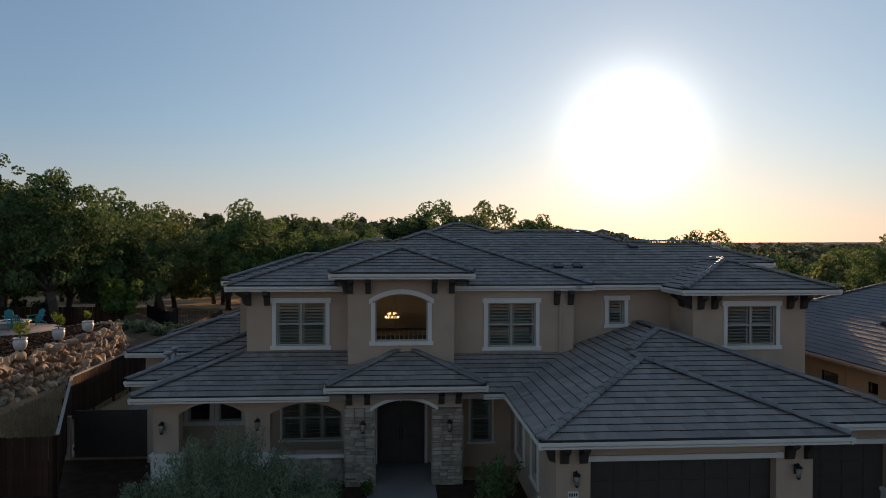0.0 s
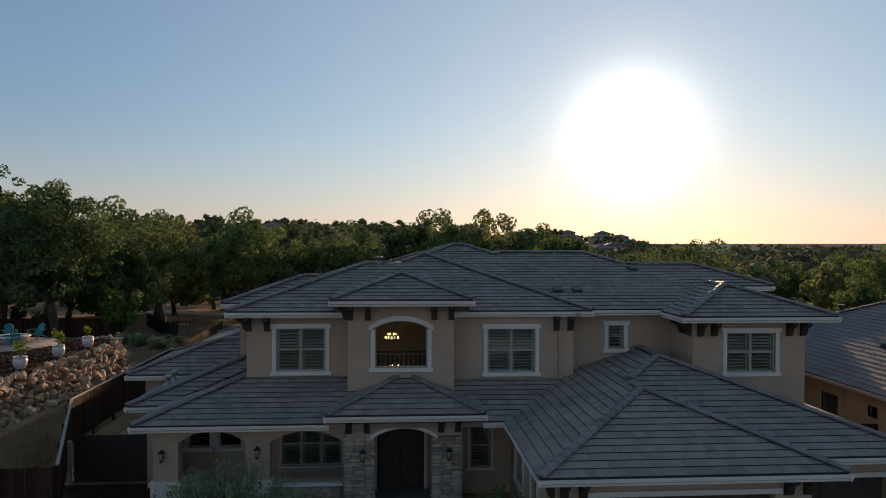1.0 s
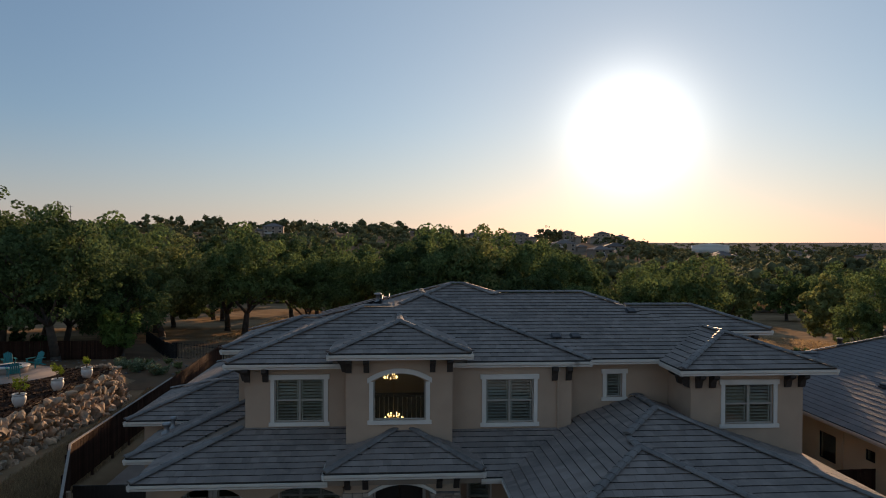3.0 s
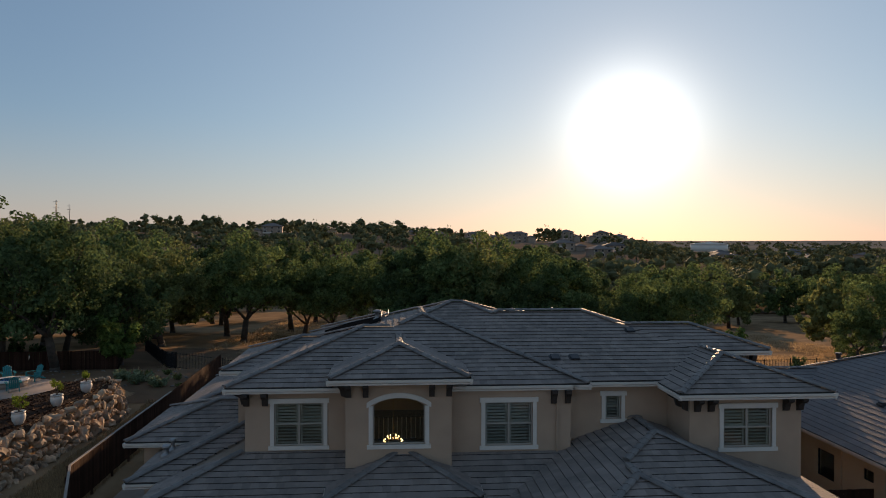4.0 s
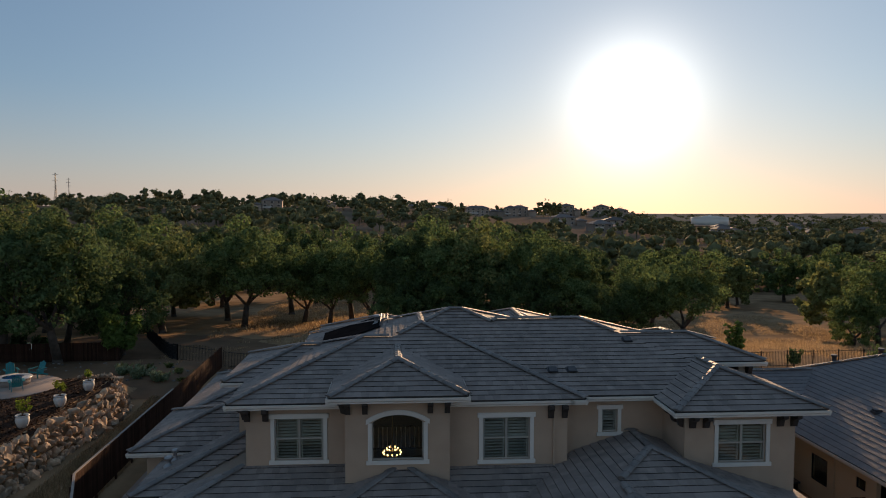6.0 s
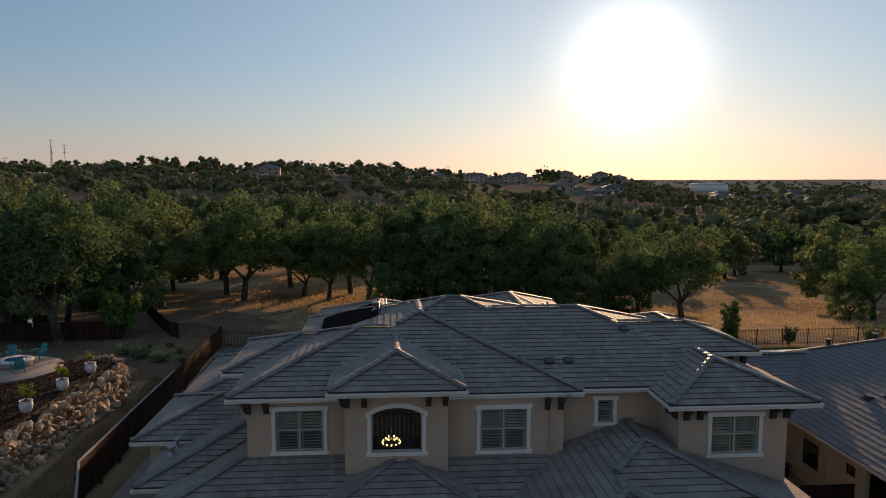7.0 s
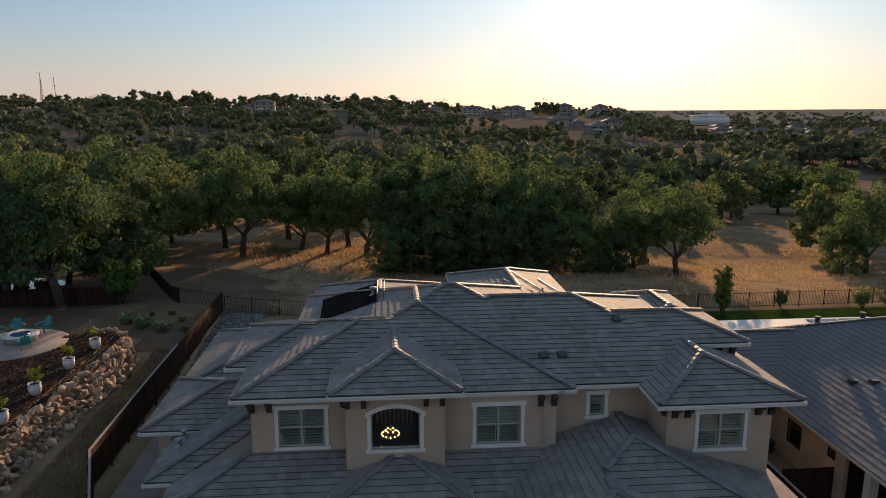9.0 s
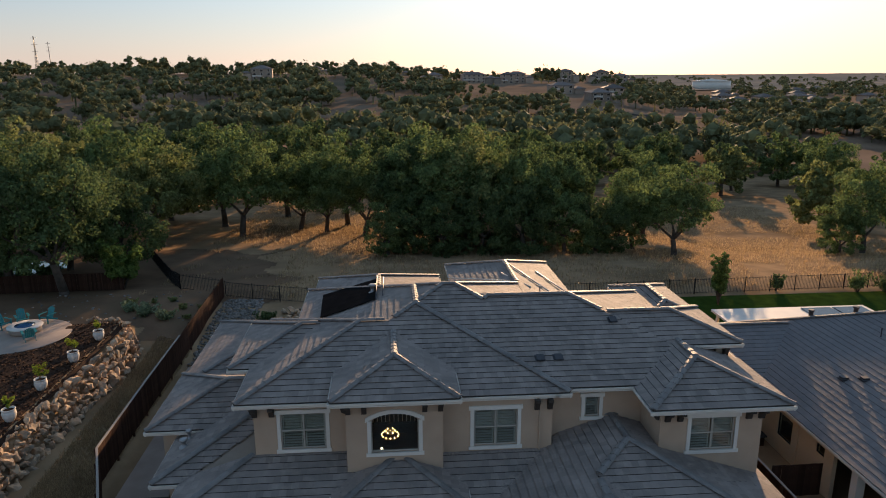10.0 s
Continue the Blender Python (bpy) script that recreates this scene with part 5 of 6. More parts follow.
def oak_meshes(seed, tall=10.0, wide=5.0, leaves=8600, size=0.255, low=0.17, clumps=105, mat=None, forks=2):
    """Trunk and crown of an oak: short trunk, spreading limbs, crown of many uneven clumps with gaps between."""
    rng = random.Random(seed)
    bm = bmesh.new()
    tips = []
    fork = tall * rng.uniform(0.16, 0.24)
    lean = Vector((rng.uniform(-0.2, 0.2), rng.uniform(-0.2, 0.2), 1)).normalized()
    base = Vector((0, 0, -0.4))
    tube(bm, base, (0, 0, 0.35), 0.46, 0.32, 9)
    tube(bm, (0, 0, 0.35), lean * fork, 0.32, 0.26, 9)
    for i in range(4):
        a = i * 1.57 + rng.uniform(-0.5, 0.5)
        d = Vector((math.cos(a) * 0.75, math.sin(a) * 0.75, rng.uniform(0.6, 1.2))).normalized()
        limb(bm, lean * fork, d, tall * 0.24, 0.17, forks, rng, tips)
    trunk = bpy.data.meshes.new("trunk")
    bm.to_mesh(trunk)
    bm.free()
    trunk.materials.append(BARK)
    balls = []
    for t in tips:
        if math.hypot(t.x, t.y) > wide * 0.95:
            continue
        balls.append((t.x, t.y, min(t.z, tall * 0.94), rng.uniform(0.45, 1.05) * wide / 5))
    off = Vector((seed * 2.3, 0, 0))
    zc = tall * (low + 0.30)
    for i in range(clumps):
        a, e = rng.uniform(0, 6.28), rng.uniform(-0.75 if low < 0.05 else -0.5, 1.0)
        u = Vector((math.cos(a) * math.sqrt(1 - e * e), math.sin(a) * math.sqrt(1 - e * e), e))
        k = min(1.0, (0.66 + 0.32 * rng.random()) * (0.84 + 0.62 * noise.noise(u * 1.7 + off)))
        p = (u.x * wide * k, u.y * wide * k, zc + u.z * (tall - zc) * k * 1.05)
        if u.z < 0:
            p = (p[0], p[1], zc + u.z * (zc - tall * low) * 1.2)
        balls.append((*p, rng.uniform(0.32, 0.95) * wide / 5))
    v, f = leaf_cloud(rng, balls, leaves, size, 1.4)
    crown = mesh_of("crown", v, f)
    crown.materials.append(mat)
    return trunk, crown


OAKS = [oak_meshes(1, 10.5, 4.8, 10000, 0.215, 0.24, 92, LEAF), oak_meshes(2, 9.8, 5.2, 10500, 0.215, 0.26, 92, LEAF_B), oak_meshes(3, 11.0, 4.4, 9500, 0.215, 0.22, 88, LEAF_C), oak_meshes(5, 10.2, 5.4, 10500, 0.22, 0.25, 95, LEAF)]
OAKS_LOW = [oak_meshes(6, 10.0, 4.8, 13500, 0.21, -0.02, 125, LEAF_C), oak_meshes(7, 10.5, 4.4, 13500, 0.20, 0.0, 125, LEAF)]
OAKS_TALL = [oak_meshes(11, 13.0, 5.0, 15000, 0.185, 0.12, 150, LEAF_TALL), oak_meshes(12, 12.2, 4.6, 14500, 0.185, 0.10, 140, LEAF_C)]
OAKS_BACK = [oak_meshes(21, 10.5, 5.2, 4400, 0.37, 0.08, 70, LEAF, 1), oak_meshes(22, 9.6, 5.6, 4400, 0.37, 0.06, 70, LEAF_B, 1), oak_meshes(23, 11.0, 5.0, 4400, 0.37, 0.10, 70, LEAF_C, 1)]


def oak(x, y, kind, scale, turn, label="broad dark-green oak with a spreading crown"):
    tree = thing("oak_tree", label, "tree", "oaks behind the house")
    t, c = kind
    part_mesh("trunk", t, None, tree)
    part_mesh("crown", c, None, tree)
    tree.matrix_basis = pose(x, y, height(x, y) - 0.05, 0, 0, turn) @ Matrix.Diagonal((scale, scale, scale, 1))


r = random.Random(21)
for x, y, h in ((-28.2, 57, 1.02), (-25.9, 64, 0.84), (-33.5, 59, 1.1), (-39, 61, 1.04), (-46, 62, 1.04), (-32.5, 68, 0.84), (-52, 66, 1.1), (-43, 72, 1.0)):
    oak(x, y, OAKS_TALL[r.randrange(2)], h * 1.1, r.uniform(0, 360), "tall dark-green oak beside the yard fence")
# open oaks over dry grass
for x, y, k in ((-27.5, 80, 1.1), (-31.5, 90, 1.15), (-19.6, 85.5, 1.2), (-23.6, 94, 1.2), (-16.4, 102, 1.35), (-13.0, 90, 1.05), (-9.6, 88, 0.95), (-7.2, 93, 1.15), (-4.6, 86, 0.98), (30.0, 73.5, 0.98), (26.8, 78, 0.95), (34, 94, 1.1), (86, 132, 1.25), (54.0, 76, 1.0), (64, 84, 1.0), (-34, 84, 1.4), (-41, 82, 1.45), (-50, 84, 1.4), (-58, 78, 1.5)):
    oak(x, y, OAKS[r.randrange(4)], k * r.uniform(0.95, 1.08), r.uniform(0, 360))
# the thicket behind the house: low bushy oaks in front, taller open ones through and behind them
for x, y, k in ((-1.8, 72.5, 0.6), (1.0, 74.5, 0.78), (4.0, 72.8, 0.66), (8.2, 73.0, 0.8), (13.0, 73.5, 0.86), (17.4, 73.0, 0.8), (21.0, 73.6, 0.76), (23.8, 75.0, 0.66), (50.4, 75, 0.62)):
    oak(x, y, OAKS_LOW[r.randrange(2)], k * r.uniform(0.95, 1.05), r.uniform(0, 360), "dense dark oak with foliage reaching the ground")
for x, y, k in ((0.4, 80, 1.15), (3.6, 78, 1.22), (7.4, 80, 1.25), (11.4, 78.5, 1.16), (15.6, 80, 1.12), (19.4, 82, 0.98), (2.5, 88, 1.25), (9, 89, 1.25), (16, 89, 1.15)):
    oak(x, y, OAKS[r.randrange(4)], k * r.uniform(0.95, 1.05), r.uniform(0, 360))
for i in range(56):
    for _ in range(20):
        x, y = r.uniform(-95, 105), r.uniform(96, 178)
        if not (0.40 < x / y < 0.58 and y < 140) and not (-26 < x < 8 and y < 122):
            break
    oak(x, y, OAKS_BACK[r.randrange(3)], r.uniform(1.0, 1.3), r.uniform(0, 360), "dark-green oak in the wooded hollow")


# x, y, width, depth, wall height, turn
FAR_HOUSES = (
    (-108, 600, 25, 14, 9, 6), (-66, 690, 20, 12, 5, -5), (88, 700, 34, 12, 8, 3), (112, 690, 20, 13, 9, -8), (132, 715, 24, 12, 9.5, 3),
    (190, 750, 20, 13, 12, 2), (222, 750, 22, 14, 11, -4), (250, 752, 20, 13, 10.5, 6), (140, 560, 26, 14, 6.5, 5), (170, 545, 24, 14, 6, -8), (152, 500, 22, 14, 6, 6),
    (300, 440, 26, 13, 6, 3), (262, 470, 22, 14, 5.5, -4), (322, 470, 18, 12, 5, 7), (330, 600, 22, 14, 6, 8), (300, 630, 24, 14, 6, 0), (286, 560, 20, 12, 6, -6),
    (310, 520, 22, 13, 5.5, 10), (345, 560, 22, 13, 6, -3), (385, 640, 24, 13, 6, 4), (420, 700, 22, 13, 6, -4), (470, 800, 24, 13, 7, 3), (440, 620, 20, 12, 6, 8),
    (10, 720, 22, 12, 5, -3), (40, 680, 20, 12, 5, 6), (540, 860, 24, 13, 7, 2), (360, 740, 24, 13, 6, -5))


# far woods, rounded crowns on the slopes
def far_woods():
    rng = random.Random(31)
    cores = []
    for sub in (1, 2):
        bm = bmesh.new()
        bmesh.ops.create_icosphere(bm, subdivisions=sub, radius=1)
        cores.append(([v.co.copy() for v in bm.verts], [[v.index for v in f.verts] for f in bm.faces]))
        bm.free()

    def shape(count, size, sub):
        core_v, core_f = cores[sub]
        balls = []
        for i in range(17):
            a, e = rng.uniform(0, 6.28), rng.uniform(-0.5, 1)
            q = math.sqrt(1 - e * e)
            k = rng.uniform(0.55, 1.05)
            balls.append((math.cos(a) * q * 4.3 * k, math.sin(a) * q * 4.3 * k, 4.2 + e * 3.2 * k, rng.uniform(1.0, 1.9)))
        v, f = leaf_cloud(rng, balls, count, size, 1.35)
        quads = list(f)
        tr = [Vector(p) for p in ((-0.3, 0, -1), (0.3, 0, -1), (0.2, 0, 3.4), (-0.2, 0, 3.4), (0, -0.3, -1), (0, 0.3, -1), (0, 0.2, 3.4), (0, -0.2, 3.4))]
        n = len(v)
        v += tr
        quads += [(n, n + 1, n + 2, n + 3), (n + 4, n + 5, n + 6, n + 7)]
        tris = []
        for b in balls[:13]:
            n = len(v)
            v += [Vector((b[0], b[1], b[2])) + Vector((c.x, c.y, c.z * 0.8)) * (b[3] * (0.84 + 0.4 * noise.noise(c * 1.6 + Vector(b[:3]))) * rng.uniform(0.85, 1.05)) for c in core_v]
            tris += [[n + i for i in t] for t in core_f]
        return np.array([list(p) for p in v]), np.array(quads), np.array(tris)

    near, far = [shape(330, 0.5, 0) for _ in range(5)], [shape(115, 0.52, 0) for _ in range(4)]
    vs, quads, tris, base, made = [], [], [], 0, 0

    def plant(x, y, k, kinds, sink=0.2):
        nonlocal base
        v, q, t = kinds[rng.randrange(len(kinds))]
        a = rng.uniform(0, 6.28)
        rot = np.array([[math.cos(a), -math.sin(a), 0], [math.sin(a), math.cos(a), 0], [0, 0, 1]])
        vs.append(v @ rot.T * k * np.array([1, 1, rng.uniform(0.85, 1.15)]) + np.array([x, y, height(x, y) - sink]))
        quads.append(q + base)
        tris.append(t + base)
        base += len(v)

    for i in range(9000):
        y = 182 + 760 * rng.random() ** 1.2
        x = rng.uniform(-0.62, 0.80) * y * 1.02
        d = noise.noise(Vector((x * 0.011, y * 0.011, 5.0))) + 0.5 * noise.noise(Vector((x * 0.035, y * 0.03, 2.0)))
        ridge = y > 520 and x < 0.12 * y
        if d < (-0.5 if ridge else (-0.22 if x < 0.1 * y else -0.12) if y < 520 else -0.2):
            continue
        if (120 < x < 215 and 385 < y < 455 and d < 0.5) or (0.09 < x / y < 0.36 and 470 < y < 765 and d < (0.2 if y < 610 else 0.5)):
            continue
        if -150 < x < 0 and 300 < y < 365 and d < 0.4:
            continue
        if 0.435 < x / y < 0.505 and y > 520:
            continue
        if any(abs(x - hx) < w * 0.8 and -28 < y - hy < 14 for hx, hy, w, *_ in FAR_HOUSES):
            continue
        plant(x, y, rng.uniform(0.85, 1.8) * (1.12 if ridge else 1.05), near if y < 430 else far, 2.0 if y > 520 else 0.2)
        made += 1
        if made > 1150:
            break
    # low trees on the plain that runs to the horizon
    for i in range(260):
        y = 930 + 1500 * rng.random() ** 1.5
        q = rng.uniform(0.2, 0.85)
        if not (0.435 < q < 0.505 and y < 1150):
            plant(q * y, y, rng.uniform(0.8, 1.7), far)
    # the tall crowns that stand out on the skyline
    for x, y, k in ((155, 720, 2.3), (163, 722, 1.9), (172, 724, 2.2), (-218, 640, 2.1), (-196, 640, 2.0), (-170, 640, 2.1), (-160, 645, 2.2), (-250, 640, 1.9), (-108, 622, 1.9), (-12, 640, 2.1), (2, 640, 2.2), (-30, 640, 1.7)):
        plant(x, y, k, far)
    q, t = np.concatenate(quads), np.concatenate(tris)
    me = bpy.data.meshes.new("far_woods")
    me.from_pydata(np.concatenate(vs).tolist(), [], q.tolist() + t.tolist())
    tagged(part_mesh("far_woods", me, LEAF_FAR), "oak woods scattered over the far slopes, haze painted into the leaf colour", "woods", kind="stuff")


far_woods()


# saplings and shrubs
def shrub(x, y, z, rx, rz, count, size, mat, label, name="shrub", seed=1, stems=9, category="shrub", group=""):
    rng = random.Random(seed)
    sh = thing(name, label, category, group)
    bm = bmesh.new()
    balls = []
    for i in range(stems):
        a = rng.uniform(0, 6.28)
        k = rng.uniform(0.1, 0.85)
        top = Vector((math.cos(a) * rx * k, math.sin(a) * rx * k, rz * rng.uniform(0.6, 1.0)))
        midp = Vector((top.x * 0.55, top.y * 0.55, top.z * 0.5))
        tube(bm, (0, 0, -0.1), midp, 0.03, 0.02, 5)
        tube(bm, midp, top, 0.02, 0.006, 5)
        for s in (0.1, 0.4, 0.7, 1.0):
            q = midp.lerp(top, s)
            balls.append((q.x, q.y, q.z, rng.uniform(0.10, 0.22) * rx))
        balls.append((midp.x, midp.y, midp.z, 0.3 * rx))
    tagged(part("stem", bm, BARK, sh), kind="stuff")
    v, f = leaf_cloud(rng, balls, count, size, 2.6)
    tagged(part_mesh("leaves", mesh_of("leaves", v, f), mat, sh), kind="stuff")
    sh.location = (x, y, z)
    return sh


def front_shrub(x, y, rx, rz, seed, stems, per):
    """A loose grey-green shrub of upright leafy wands."""
    rng = random.Random(seed)
    sh = thing("sage_shrub", "loose silvery grey-green shrub with upright wands", "shrub", "front garden shrubs")
    bm = bmesh.new()
    verts, faces = [], []
    for i in range(stems):
        a, k = rng.uniform(0, 6.28), math.sqrt(rng.random())
        bx, by = math.cos(a) * rx * k * 0.55, math.sin(a) * rx * k * 0.55
        p = Vector((bx, by, 0))
        d = Vector((math.cos(a) * 0.55 * k + rng.gauss(0, 0.12), math.sin(a) * 0.55 * k + rng.gauss(0, 0.12), 1)).normalized()
        length = rz * rng.uniform(0.6, 1.08) * (1.08 - 0.4 * k)
        n = 7
        for j in range(n):
            e = p + (d + Vector((rng.gauss(0, 0.1), rng.gauss(0, 0.1), 0.05))).normalized() * (length / n)
            tube(bm, p, e, 0.012 * (1 - j / n) + 0.003, 0.012 * (1 - (j + 1) / n) + 0.003, 3)
            m = per if j > 1 else per // 3
            for _ in range(m):
                q = p.lerp(e, rng.random()) + Vector((rng.gauss(0, 0.075), rng.gauss(0, 0.075), rng.gauss(0, 0.05)))
                t = Vector((rng.gauss(0, 0.7), rng.gauss(0, 0.7), rng.uniform(0.2, 1.2))).normalized()
                s = t.orthogonal().normalized()
                s = Matrix.Rotation(rng.uniform(0, 6.28), 3, t) @ s
                L, w = rng.uniform(0.06, 0.125), rng.uniform(0.012, 0.022)
                c = len(verts)
                verts += [q, q + t * L * 0.5 + s * w, q + t * L, q + t * L * 0.5 - s * w]
                faces.append((c, c + 1, c + 2, c + 3))
            p = e
    tagged(part("stem", bm, BARK, sh), kind="stuff")
    tagged(part_mesh("leaves", mesh_of("leaves", verts, faces), LEAF_SILVER, sh), kind="stuff")
    sh.location = (x, y, height(x, y))


front_shrub(-6.5, 20.6, 2.0, 2.75, 1, 150, 26)
front_shrub(-4.7, 20.3, 1.5, 1.9, 2, 80, 24)
front_shrub(-8.6, 21.0, 1.4, 1.25, 3, 60, 22)
front_shrub(2.1, 15.6, 0.8, 1.9, 4, 26, 22)
front_shrub(3.55, 15.9, 0.5, 2.35, 5, 14, 24)
shrub(1.2, 20.8, 0, 1.0, 1.6, 1600, 0.07, LEAF, "dark-green leafy shrub by the entry walk", seed=8, stems=14)
shrub(-3.6, 22.2, 0, 0.5, 0.6, 500, 0.05, LEAF_C, "low dark shrub beside the stone pier", seed=9)
shrub(-2.6, 22.4, 0, 0.35, 0.5, 400, 0.05, LEAF_FRESH, "low green shrub beside the stone pier", seed=10)
shrub(-24.3, 59.2, height(-24.3, 59.2), 1.9, 4.4, 5200, 0.17, LEAF_YOUNG, "bright green young tree by the fence", "young_tree", 12, 26, "tree")
shrub(24.4, 51.4, height(24.4, 51.4), 0.95, 4.2, 4200, 0.12, LEAF_YOUNG, "slim bright green sapling on the lawn", "sapling", 13, 36, "tree")
for i, (x, y, rx, rz) in enumerate(((31.0, 54.6, 0.9, 1.5), (37.5, 53.5, 1.2, 2.0), (39.8, 53.2, 1.4, 1.6), (43.0, 53.0, 1.2, 1.3), (-12.6, 39.6, 0.7, 1.0), (-12.5, 46.5, 0.9, 0.9), (-10.9, 50.5, 1.1, 1.0), (-18.0, 49.8, 1.0, 0.7), (-19.6, 50.6, 1.2, 0.8), (-21.0, 51.4, 1.0, 0.7))):
    shrub(x, y, height(x, y), rx, rz, 1200, 0.09, LEAF_SILVER if x < -17 else LEAF if i % 2 else LEAF_C, "rounded green garden shrub", seed=20 + i, stems=12, group="garden shrubs")
for i, (x, y, k) in enumerate(((-16, 52.5, 0.5), (-17.2, 51.5, 0.6), (-18.4, 53.5, 0.55), (-16.6, 50.2, 0.45), (-21.5, 53, 0.7), (-19.8, 53.2, 0.5))):
    shrub(x, y, height(x, y), k, k * 0.8, 420, 0.06, LEAF_B, "low dusty scrub on bare earth", seed=40 + i, stems=8, group="yard scrub")

for i in range(22):
    x, y = -47 + i * 1.25 + 0.4 * math.sin(i * 3.1), 60.5 + 2.2 * math.sin(i * 1.7)
    if x < -30.5:
        shrub(x, y, height(x, y), 1.5 + 0.4 * math.sin(i), 2.1 + 0.6 * math.cos(i * 2.3), 900, 0.2, LEAF_C, "dark evergreen bush below the oaks", seed=60 + i, stems=12, group="bushes below the oaks")
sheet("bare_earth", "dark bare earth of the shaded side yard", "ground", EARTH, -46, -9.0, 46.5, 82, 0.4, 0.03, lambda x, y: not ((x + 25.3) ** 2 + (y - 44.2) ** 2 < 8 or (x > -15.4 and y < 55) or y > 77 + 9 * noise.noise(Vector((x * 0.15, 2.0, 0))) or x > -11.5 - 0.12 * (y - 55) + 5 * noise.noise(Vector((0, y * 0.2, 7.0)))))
sheet("lawn", "watered green lawn behind the neighbouring house", "lawn", LAWN, 16.5, 46, 46.5, 53.6, 0.6, 0.03)
sheet("driveway", "pale concrete driveway before the garages", "driveway", DRIVE, 2.6, 13.5, -14, 18.4, 0.7, 0.03)
sheet("walkway", "concrete entry walk, darkened in colour for its shade", "walkway", WALK, -2.6, -0.4, 8.0, 25.5, 0.5, 0.03)
sheet("side_path", "pinkish concrete side path along the house", "path", CONCRETE, -14.9, -10.7, 27.0, 44.0, 0.6, 0.03, lambda x, y: x > -14.4 - 0.02 * (y - 30) and not (x > -12 and y > 29.6))
sheet("front_bed", "dark mulched front garden bed", "mulch", MULCH, -14.6, 2.6, 12.0, 26.6, 0.5, 0.02, lambda x, y: not -2.65 < x < -0.35 and (y < 23.6 or x < -9.7))
sheet("street", "dark asphalt street below the house", "road", ASPHALT, -60, 60, -30, -14, 3.0, 0.05)
curb = thing("garden_edging", "pale concrete garden edging beside river rock", "edging")
bm = bmesh.new()
tube(bm, (-11.6, 21.6, 0.08), (-8.2, 18.6, 0.08), 0.11, 0.11, 6)
part("strip", bm, FENCE_CAP, curb)


def rocks(name, label, x0, x1, y0, y1, n, s0, s1, seed):
    rng = random.Random(seed)
    base = []
    bm = bmesh.new()
    bmesh.ops.create_icosphere(bm, subdivisions=1, radius=1)
    tv, tf = [v.co.copy() for v in bm.verts], [[v.index for v in f.verts] for f in bm.faces]
    bm.free()
    verts, faces = [], []
    for i in range(n):
        x, y = rng.uniform(x0, x1), rng.uniform(y0, y1)
        s = rng.uniform(s0, s1)
        sc = Vector((rng.uniform(0.8, 1.3), rng.uniform(0.7, 1.1), rng.uniform(0.45, 0.8))) * s
        k = len(verts)
        m = Matrix.Rotation(rng.uniform(0, 6.28), 3, "Z")
        for v in tv:
            q = m @ Vector((v.x * sc.x, v.y * sc.y, v.z * sc.z)) * rng.uniform(0.88, 1.1)
            verts.append((x + q.x, y + q.y, height(x, y) + q.z + sc.z * 0.4))
        faces += [[k + j for j in f] for f in tf]
    return tagged(part_mesh(name, mesh_of(name, verts, faces, True), ROCK), label, "rocks", kind="stuff")


rocks("river_rock", "grey river rock beside the side fence", -15.0, -11.9, 44.0, 56.0, 1500, 0.06, 0.17, 5)
rocks("river_rock", "grey river rock along the garden edging", -12.4, -9.0, 17.8, 21.3, 500, 0.05, 0.13, 6)
rocks("bank_stones", "scattered stones on the bare bank", -30.0, -15.5, 49.5, 57.0, 90, 0.04, 0.16, 7)
pile = thing("rock_pile", "heap of pale rounded boulders by the yard fence", "rock pile")
r = random.Random(8)
for i in range(46):
    x, y = r.gauss(-8.6, 1.3), r.gauss(50.0, 1.3)
    ob = new("boulder", r.choice(BOULDERS))
    ob.parent = pile
    s = r.uniform(0.5, 1.2)
    hz = max(0.0, 0.7 - 0.25 * math.hypot(x + 8.6, y - 50.0))
    ob.matrix_basis = pose(x, y, height(x, y) + 0.15 + hz, r.uniform(-40, 40), r.uniform(-40, 40), r.uniform(0, 360)) @ Matrix.Diagonal((s, s, s * 0.75, 1))
sheet("pool", "turquoise swimming pool glimpsed between trees", "pool", WATER, -41, -33, 66, 72, 1.0, 0.12, lambda x, y: ((x + 37) / 4) ** 2 + ((y - 69) / 3) ** 2 < 1)


# dry grass
def grass(name, label, x0, x1, y0, y1, n, h0, h1, seed, keep=None, width=0.012):
    rng = random.Random(seed)
    verts, faces = [], []
    for i in range(n):
        x, y = rng.uniform(x0, x1), rng.uniform(y0, y1)
        if keep and not keep(x, y):
            continue
        z = height(x, y) - 0.02
        for b in range(3):
            hgt, a = rng.uniform(h0, h1), rng.uniform(0, 6.28)
            w, ln = width * rng.uniform(0.7, 1.4), rng.uniform(0.1, 0.6) * hgt
            k = len(verts)
            px, py = x + rng.gauss(0, width * 5), y + rng.gauss(0, width * 5)
            verts += [(px - math.sin(a) * w, py + math.cos(a) * w, z), (px + math.sin(a) * w, py - math.cos(a) * w, z), (px + math.cos(a) * ln, py + math.sin(a) * ln, z + hgt)]
            faces.append((k, k + 1, k + 2))
    tagged(part_mesh(name, mesh_of(name, verts, faces), STRAW), label, "grass", kind="stuff")


grass("dry_grass", "dry straw-coloured grass on the bank below the boulders", -17.6, -15.35, 22, 47, 16000, 0.08, 0.25, 1)
grass("dry_grass", "tall golden dry grass in the field beyond the fence", -22, 66, 56, 125, 46000, 0.15, 0.42, 2, lambda x, y: (x > -12 or y > 80 or noise.noise(Vector((x * 0.4, y * 0.4, 4))) > 0.25) and noise.noise(Vector((x * 0.13, y * 0.13, 1))) > -0.45, 0.022)


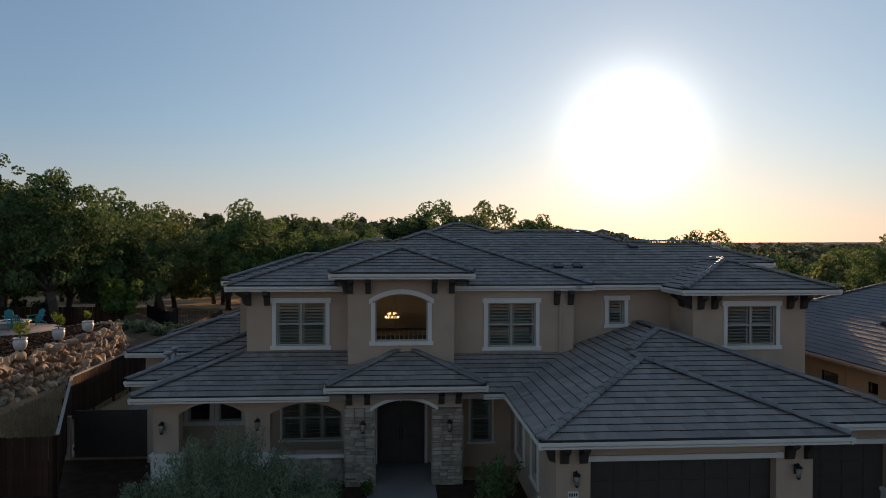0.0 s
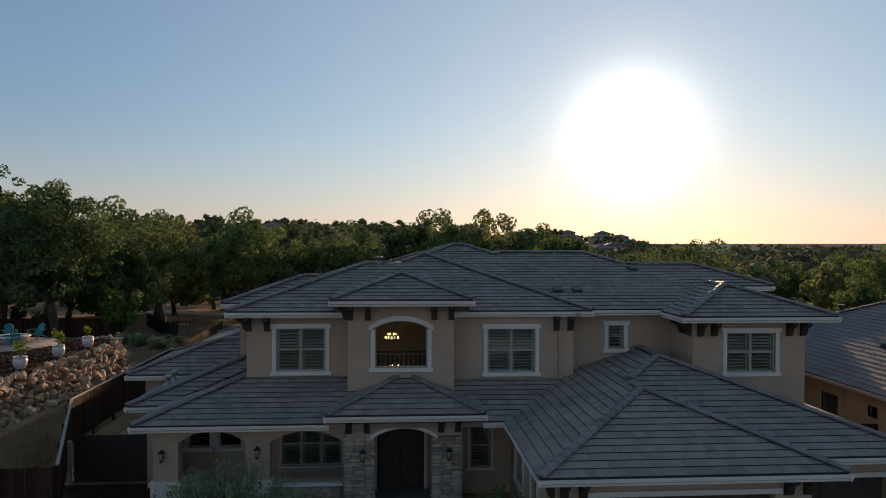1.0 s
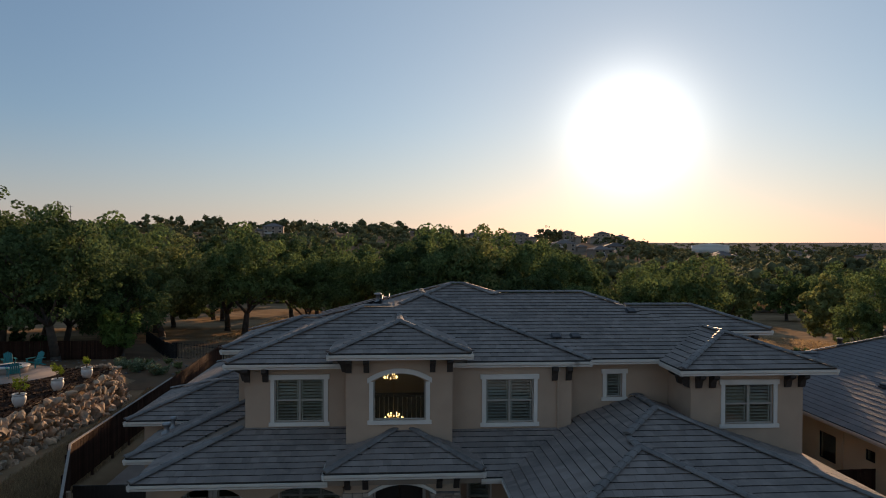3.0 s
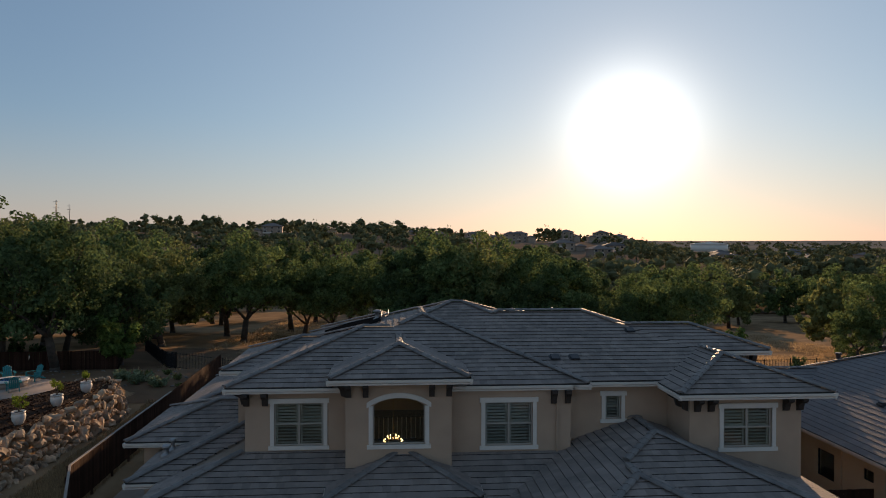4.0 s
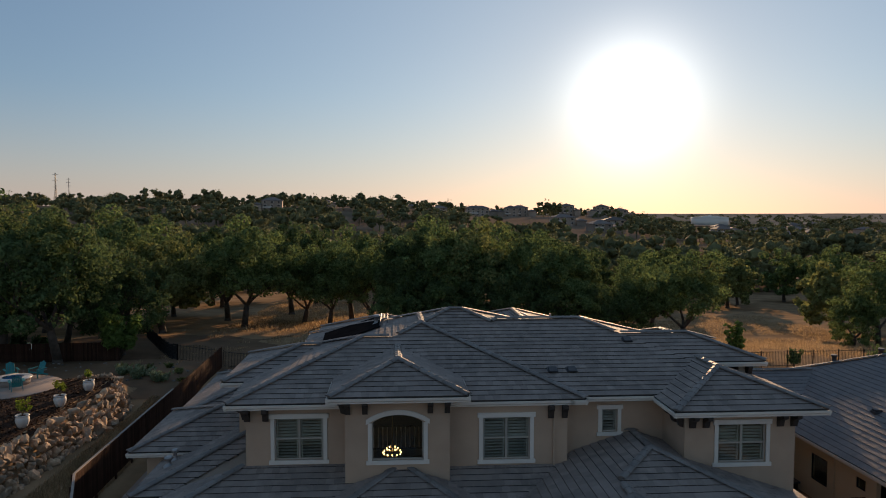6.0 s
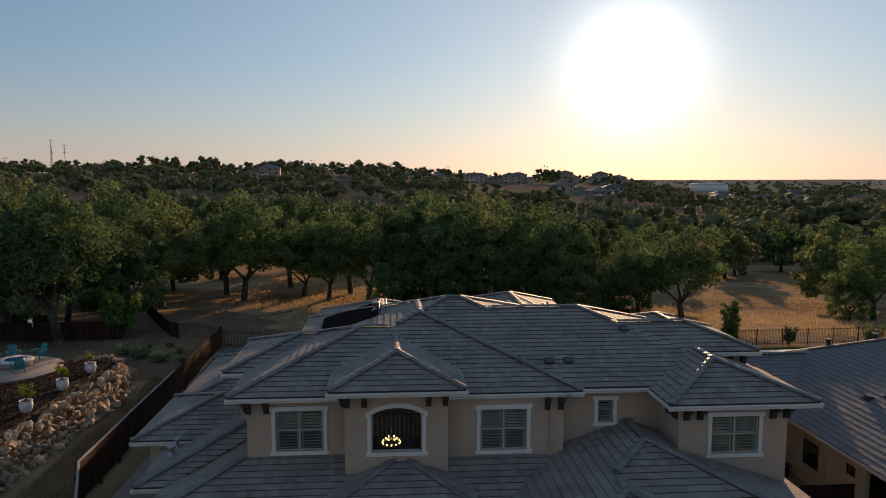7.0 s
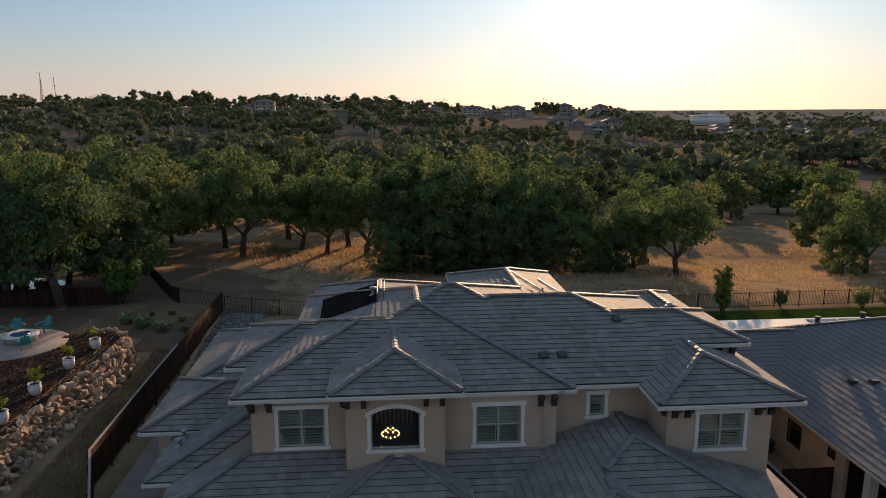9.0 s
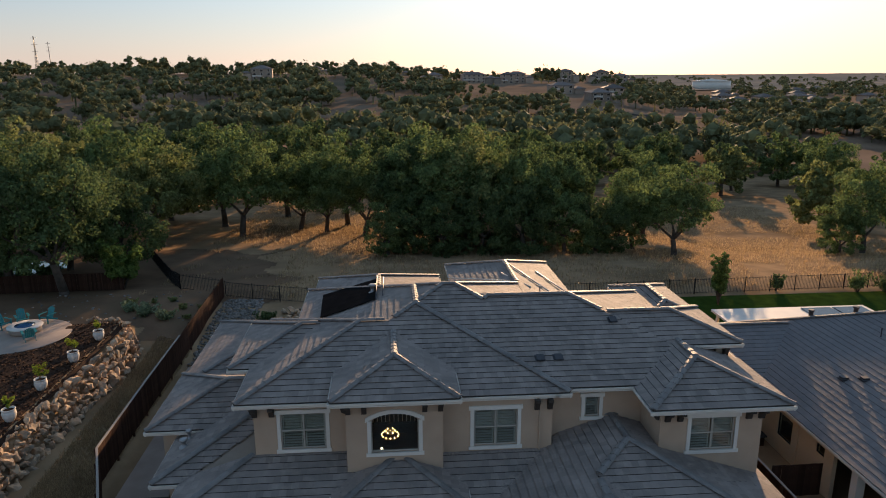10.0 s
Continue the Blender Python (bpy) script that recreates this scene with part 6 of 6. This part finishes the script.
# ---- the far slopes ----
sheet("far_slope", "brown scrubby slope beyond the wooded hollow, lightened for haze", "hillside", SLOPE, -760, 900, 188, 1000, 14.0, 0.35)
sheet("distant_plain", "wooded plain running to the horizon, paled by painted haze", "plain", DISTANT, -4400, 4400, 980, 4650, 90.0, 1.2)

def hip_roof_bm(bm, x0, x1, y0, y1, z, over=0.7):
    """A hip roof with a fascia over a rectangle."""
    x0, x1, y0, y1 = x0 - over, x1 + over, y0 - over, y1 + over
    w, d = x1 - x0, y1 - y0
    rise, k = 0.36 * min(w, d) / 2, min(w, d) / 2
    lo = [bm.verts.new((x, y, z - 0.3)) for x, y in ((x0, y0), (x1, y0), (x1, y1), (x0, y1))]
    up = [bm.verts.new((v.co.x, v.co.y, z)) for v in lo]
    if w >= d:
        a, b = bm.verts.new((x0 + k * 0.98, (y0 + y1) / 2, z + rise)), bm.verts.new((x1 - k * 0.98, (y0 + y1) / 2, z + rise))
        tops = ((up[0], up[1], b, a), (up[1], up[2], b), (up[2], up[3], a, b), (up[3], up[0], a))
    else:
        a, b = bm.verts.new(((x0 + x1) / 2, y0 + k * 0.98, z + rise)), bm.verts.new(((x0 + x1) / 2, y1 - k * 0.98, z + rise))
        tops = ((up[0], up[1], a), (up[1], up[2], b, a), (up[2], up[3], b), (up[3], up[0], a, b))
    for q in tops:
        bm.faces.new(q)
    bm.faces.new(lo[::-1])
    for i in range(4):
        bm.faces.new((lo[i], lo[(i + 1) % 4], up[(i + 1) % 4], up[i]))
    return bm


def far_house(x, y, w, d, h, turn, side):
    """A main block with a lower wing, each under its own hip roof, framed windows and a balcony."""
    fh = thing("house", "far tan stucco house with a brown hip roof on the hillside", "house", "houses on the far slope")
    m0, m1 = (-w / 2, w / 2 - w * 0.32) if side > 0 else (-w / 2 + w * 0.32, w / 2)
    g0, g1 = (m1, w / 2) if side > 0 else (-w / 2, m0)
    part("wall", boxes((m0, m1, -d / 2, d / 2, -5, h)), FAR_WALL, fh)
    part("wing_wall", boxes((g0, g1, -d / 2 - 2.5, d / 2 - 2, -5, h * 0.62)), FAR_WALL, fh)
    part("roof", hip_roof_bm(bmesh.new(), m0, m1, -d / 2, d / 2, h), FAR_ROOF, fh)
    part("wing_roof", hip_roof_bm(bmesh.new(), g0, g1, -d / 2 - 2.5, d / 2 - 2, h * 0.62), FAR_ROOF, fh)
    floors = 2 if h < 8 else 3
    step = h / floors
    n = max(2, int((m1 - m0) / 4.6))
    for fl in range(floors):
        for i in range(n):
            cx = m0 + (m1 - m0) * (i + 0.5) / n
            hw = 0.75 + 0.35 * ((i + fl) % 2)
            z0, z1 = fl * step + 0.32 * step, fl * step + 0.78 * step
            win = part("window", boxes((cx - hw, cx + hw, -d / 2 - 0.05, -d / 2 + 0.02, z0, z1)), FAR_PANE, fh)
            part("surround", boxes((cx - hw - 0.2, cx - hw, -d / 2 - 0.1, -d / 2 + 0.02, z0 - 0.2, z1 + 0.2), (cx + hw, cx + hw + 0.2, -d / 2 - 0.1, -d / 2 + 0.02, z0 - 0.2, z1 + 0.2), (cx - hw, cx + hw, -d / 2 - 0.1, -d / 2 + 0.02, z1, z1 + 0.2)), FAR_TRIM, win)
    part("balcony", boxes((m0 + 1, (m0 + m1) / 2, -d / 2 - 1.8, -d / 2 - 0.12, step - 0.25, step), (m0 + 1, (m0 + m1) / 2, -d / 2 - 1.8, -d / 2 - 1.72, step, step + 0.95)), FAR_TRIM, fh)
    fh.matrix_basis = pose(x, y, height(x, y), 0, 0, turn)


for i, (x, y, w, d, h, t) in enumerate(FAR_HOUSES):
    far_house(x, y, w, d, h, t, 1 if i % 3 else -1)
tank = thing("water_tank", "large pale cylindrical water tank with a shallow cone roof", "water tank")
part("shell", lathe(bmesh.new(), [(29, -4), (29, 10)], 48), TANK, tank)
part("roof", lathe(bmesh.new(), [(29.5, 10), (29.5, 10.5), (2.5, 13.2), (2.4, 14), (0.3, 14.3)], 48), TANK, tank)
tank.location = (512, 1100, height(512, 1100) + 2)


def pylon(x, y, z, h):
    py = thing("lattice_pylon", "tall steel lattice transmission pylon on the skyline", "pylon")
    bm = bmesh.new()
    for sx in (-1, 1):
        for sy in (-1, 1):
            tube(bm, (sx * 5, sy * 5, 0), (sx * 0.9, sy * 0.9, h * 0.7), 0.42, 0.32, 4)
            tube(bm, (sx * 0.9, sy * 0.9, h * 0.7), (sx * 0.5, sy * 0.5, h), 0.32, 0.25, 4)
    for i in range(9):
        a, b = 5 - 4.1 * i / 9, 5 - 4.1 * (i + 1) / 9
        z0, z1 = h * 0.7 * i / 9, h * 0.7 * (i + 1) / 9
        for s in (-1, 1):
            tube(bm, (-a, s * a, z0), (b, s * b, z1), 0.2, 0.2, 3)
            tube(bm, (a, s * a, z0), (-b, s * b, z1), 0.2, 0.2, 3)
    part("tower", bm, METAL_VENT, py)
    for k in (0.72, 0.85, 0.97):
        bm = bmesh.new()
        tube(bm, (-6, 0, h * k), (6, 0, h * k), 0.25, 0.25, 4)
        part("cross_arm", bm, STEEL, py)
    py.location = (x, y, z)


pylon(-700, 1500, -14, 103)
pole = thing("utility_pole", "tall single steel transmission pole on the skyline", "pole")
bm = bmesh.new()
tube(bm, (0, 0, 0), (-2, 0, 74), 0.7, 0.4, 8)
part("mast", bm, METAL_VENT, pole)
for z in (60, 66, 72):
    bm = bmesh.new()
    tube(bm, (-5.5, 0, z), (2, 0, z), 0.25, 0.25, 4)
    part("cross_arm", bm, STEEL, pole)
pole.location = (-560, 1250, -6)
sheet("far_road", "pale road across the far slope", "road", ASPHALT, -140, -30, 330, 338, 4.0, 0.25)
sheet("far_street", "curving street on the far slope", "road", ASPHALT, 60, 330, 415, 430, 5.0, 0.3)
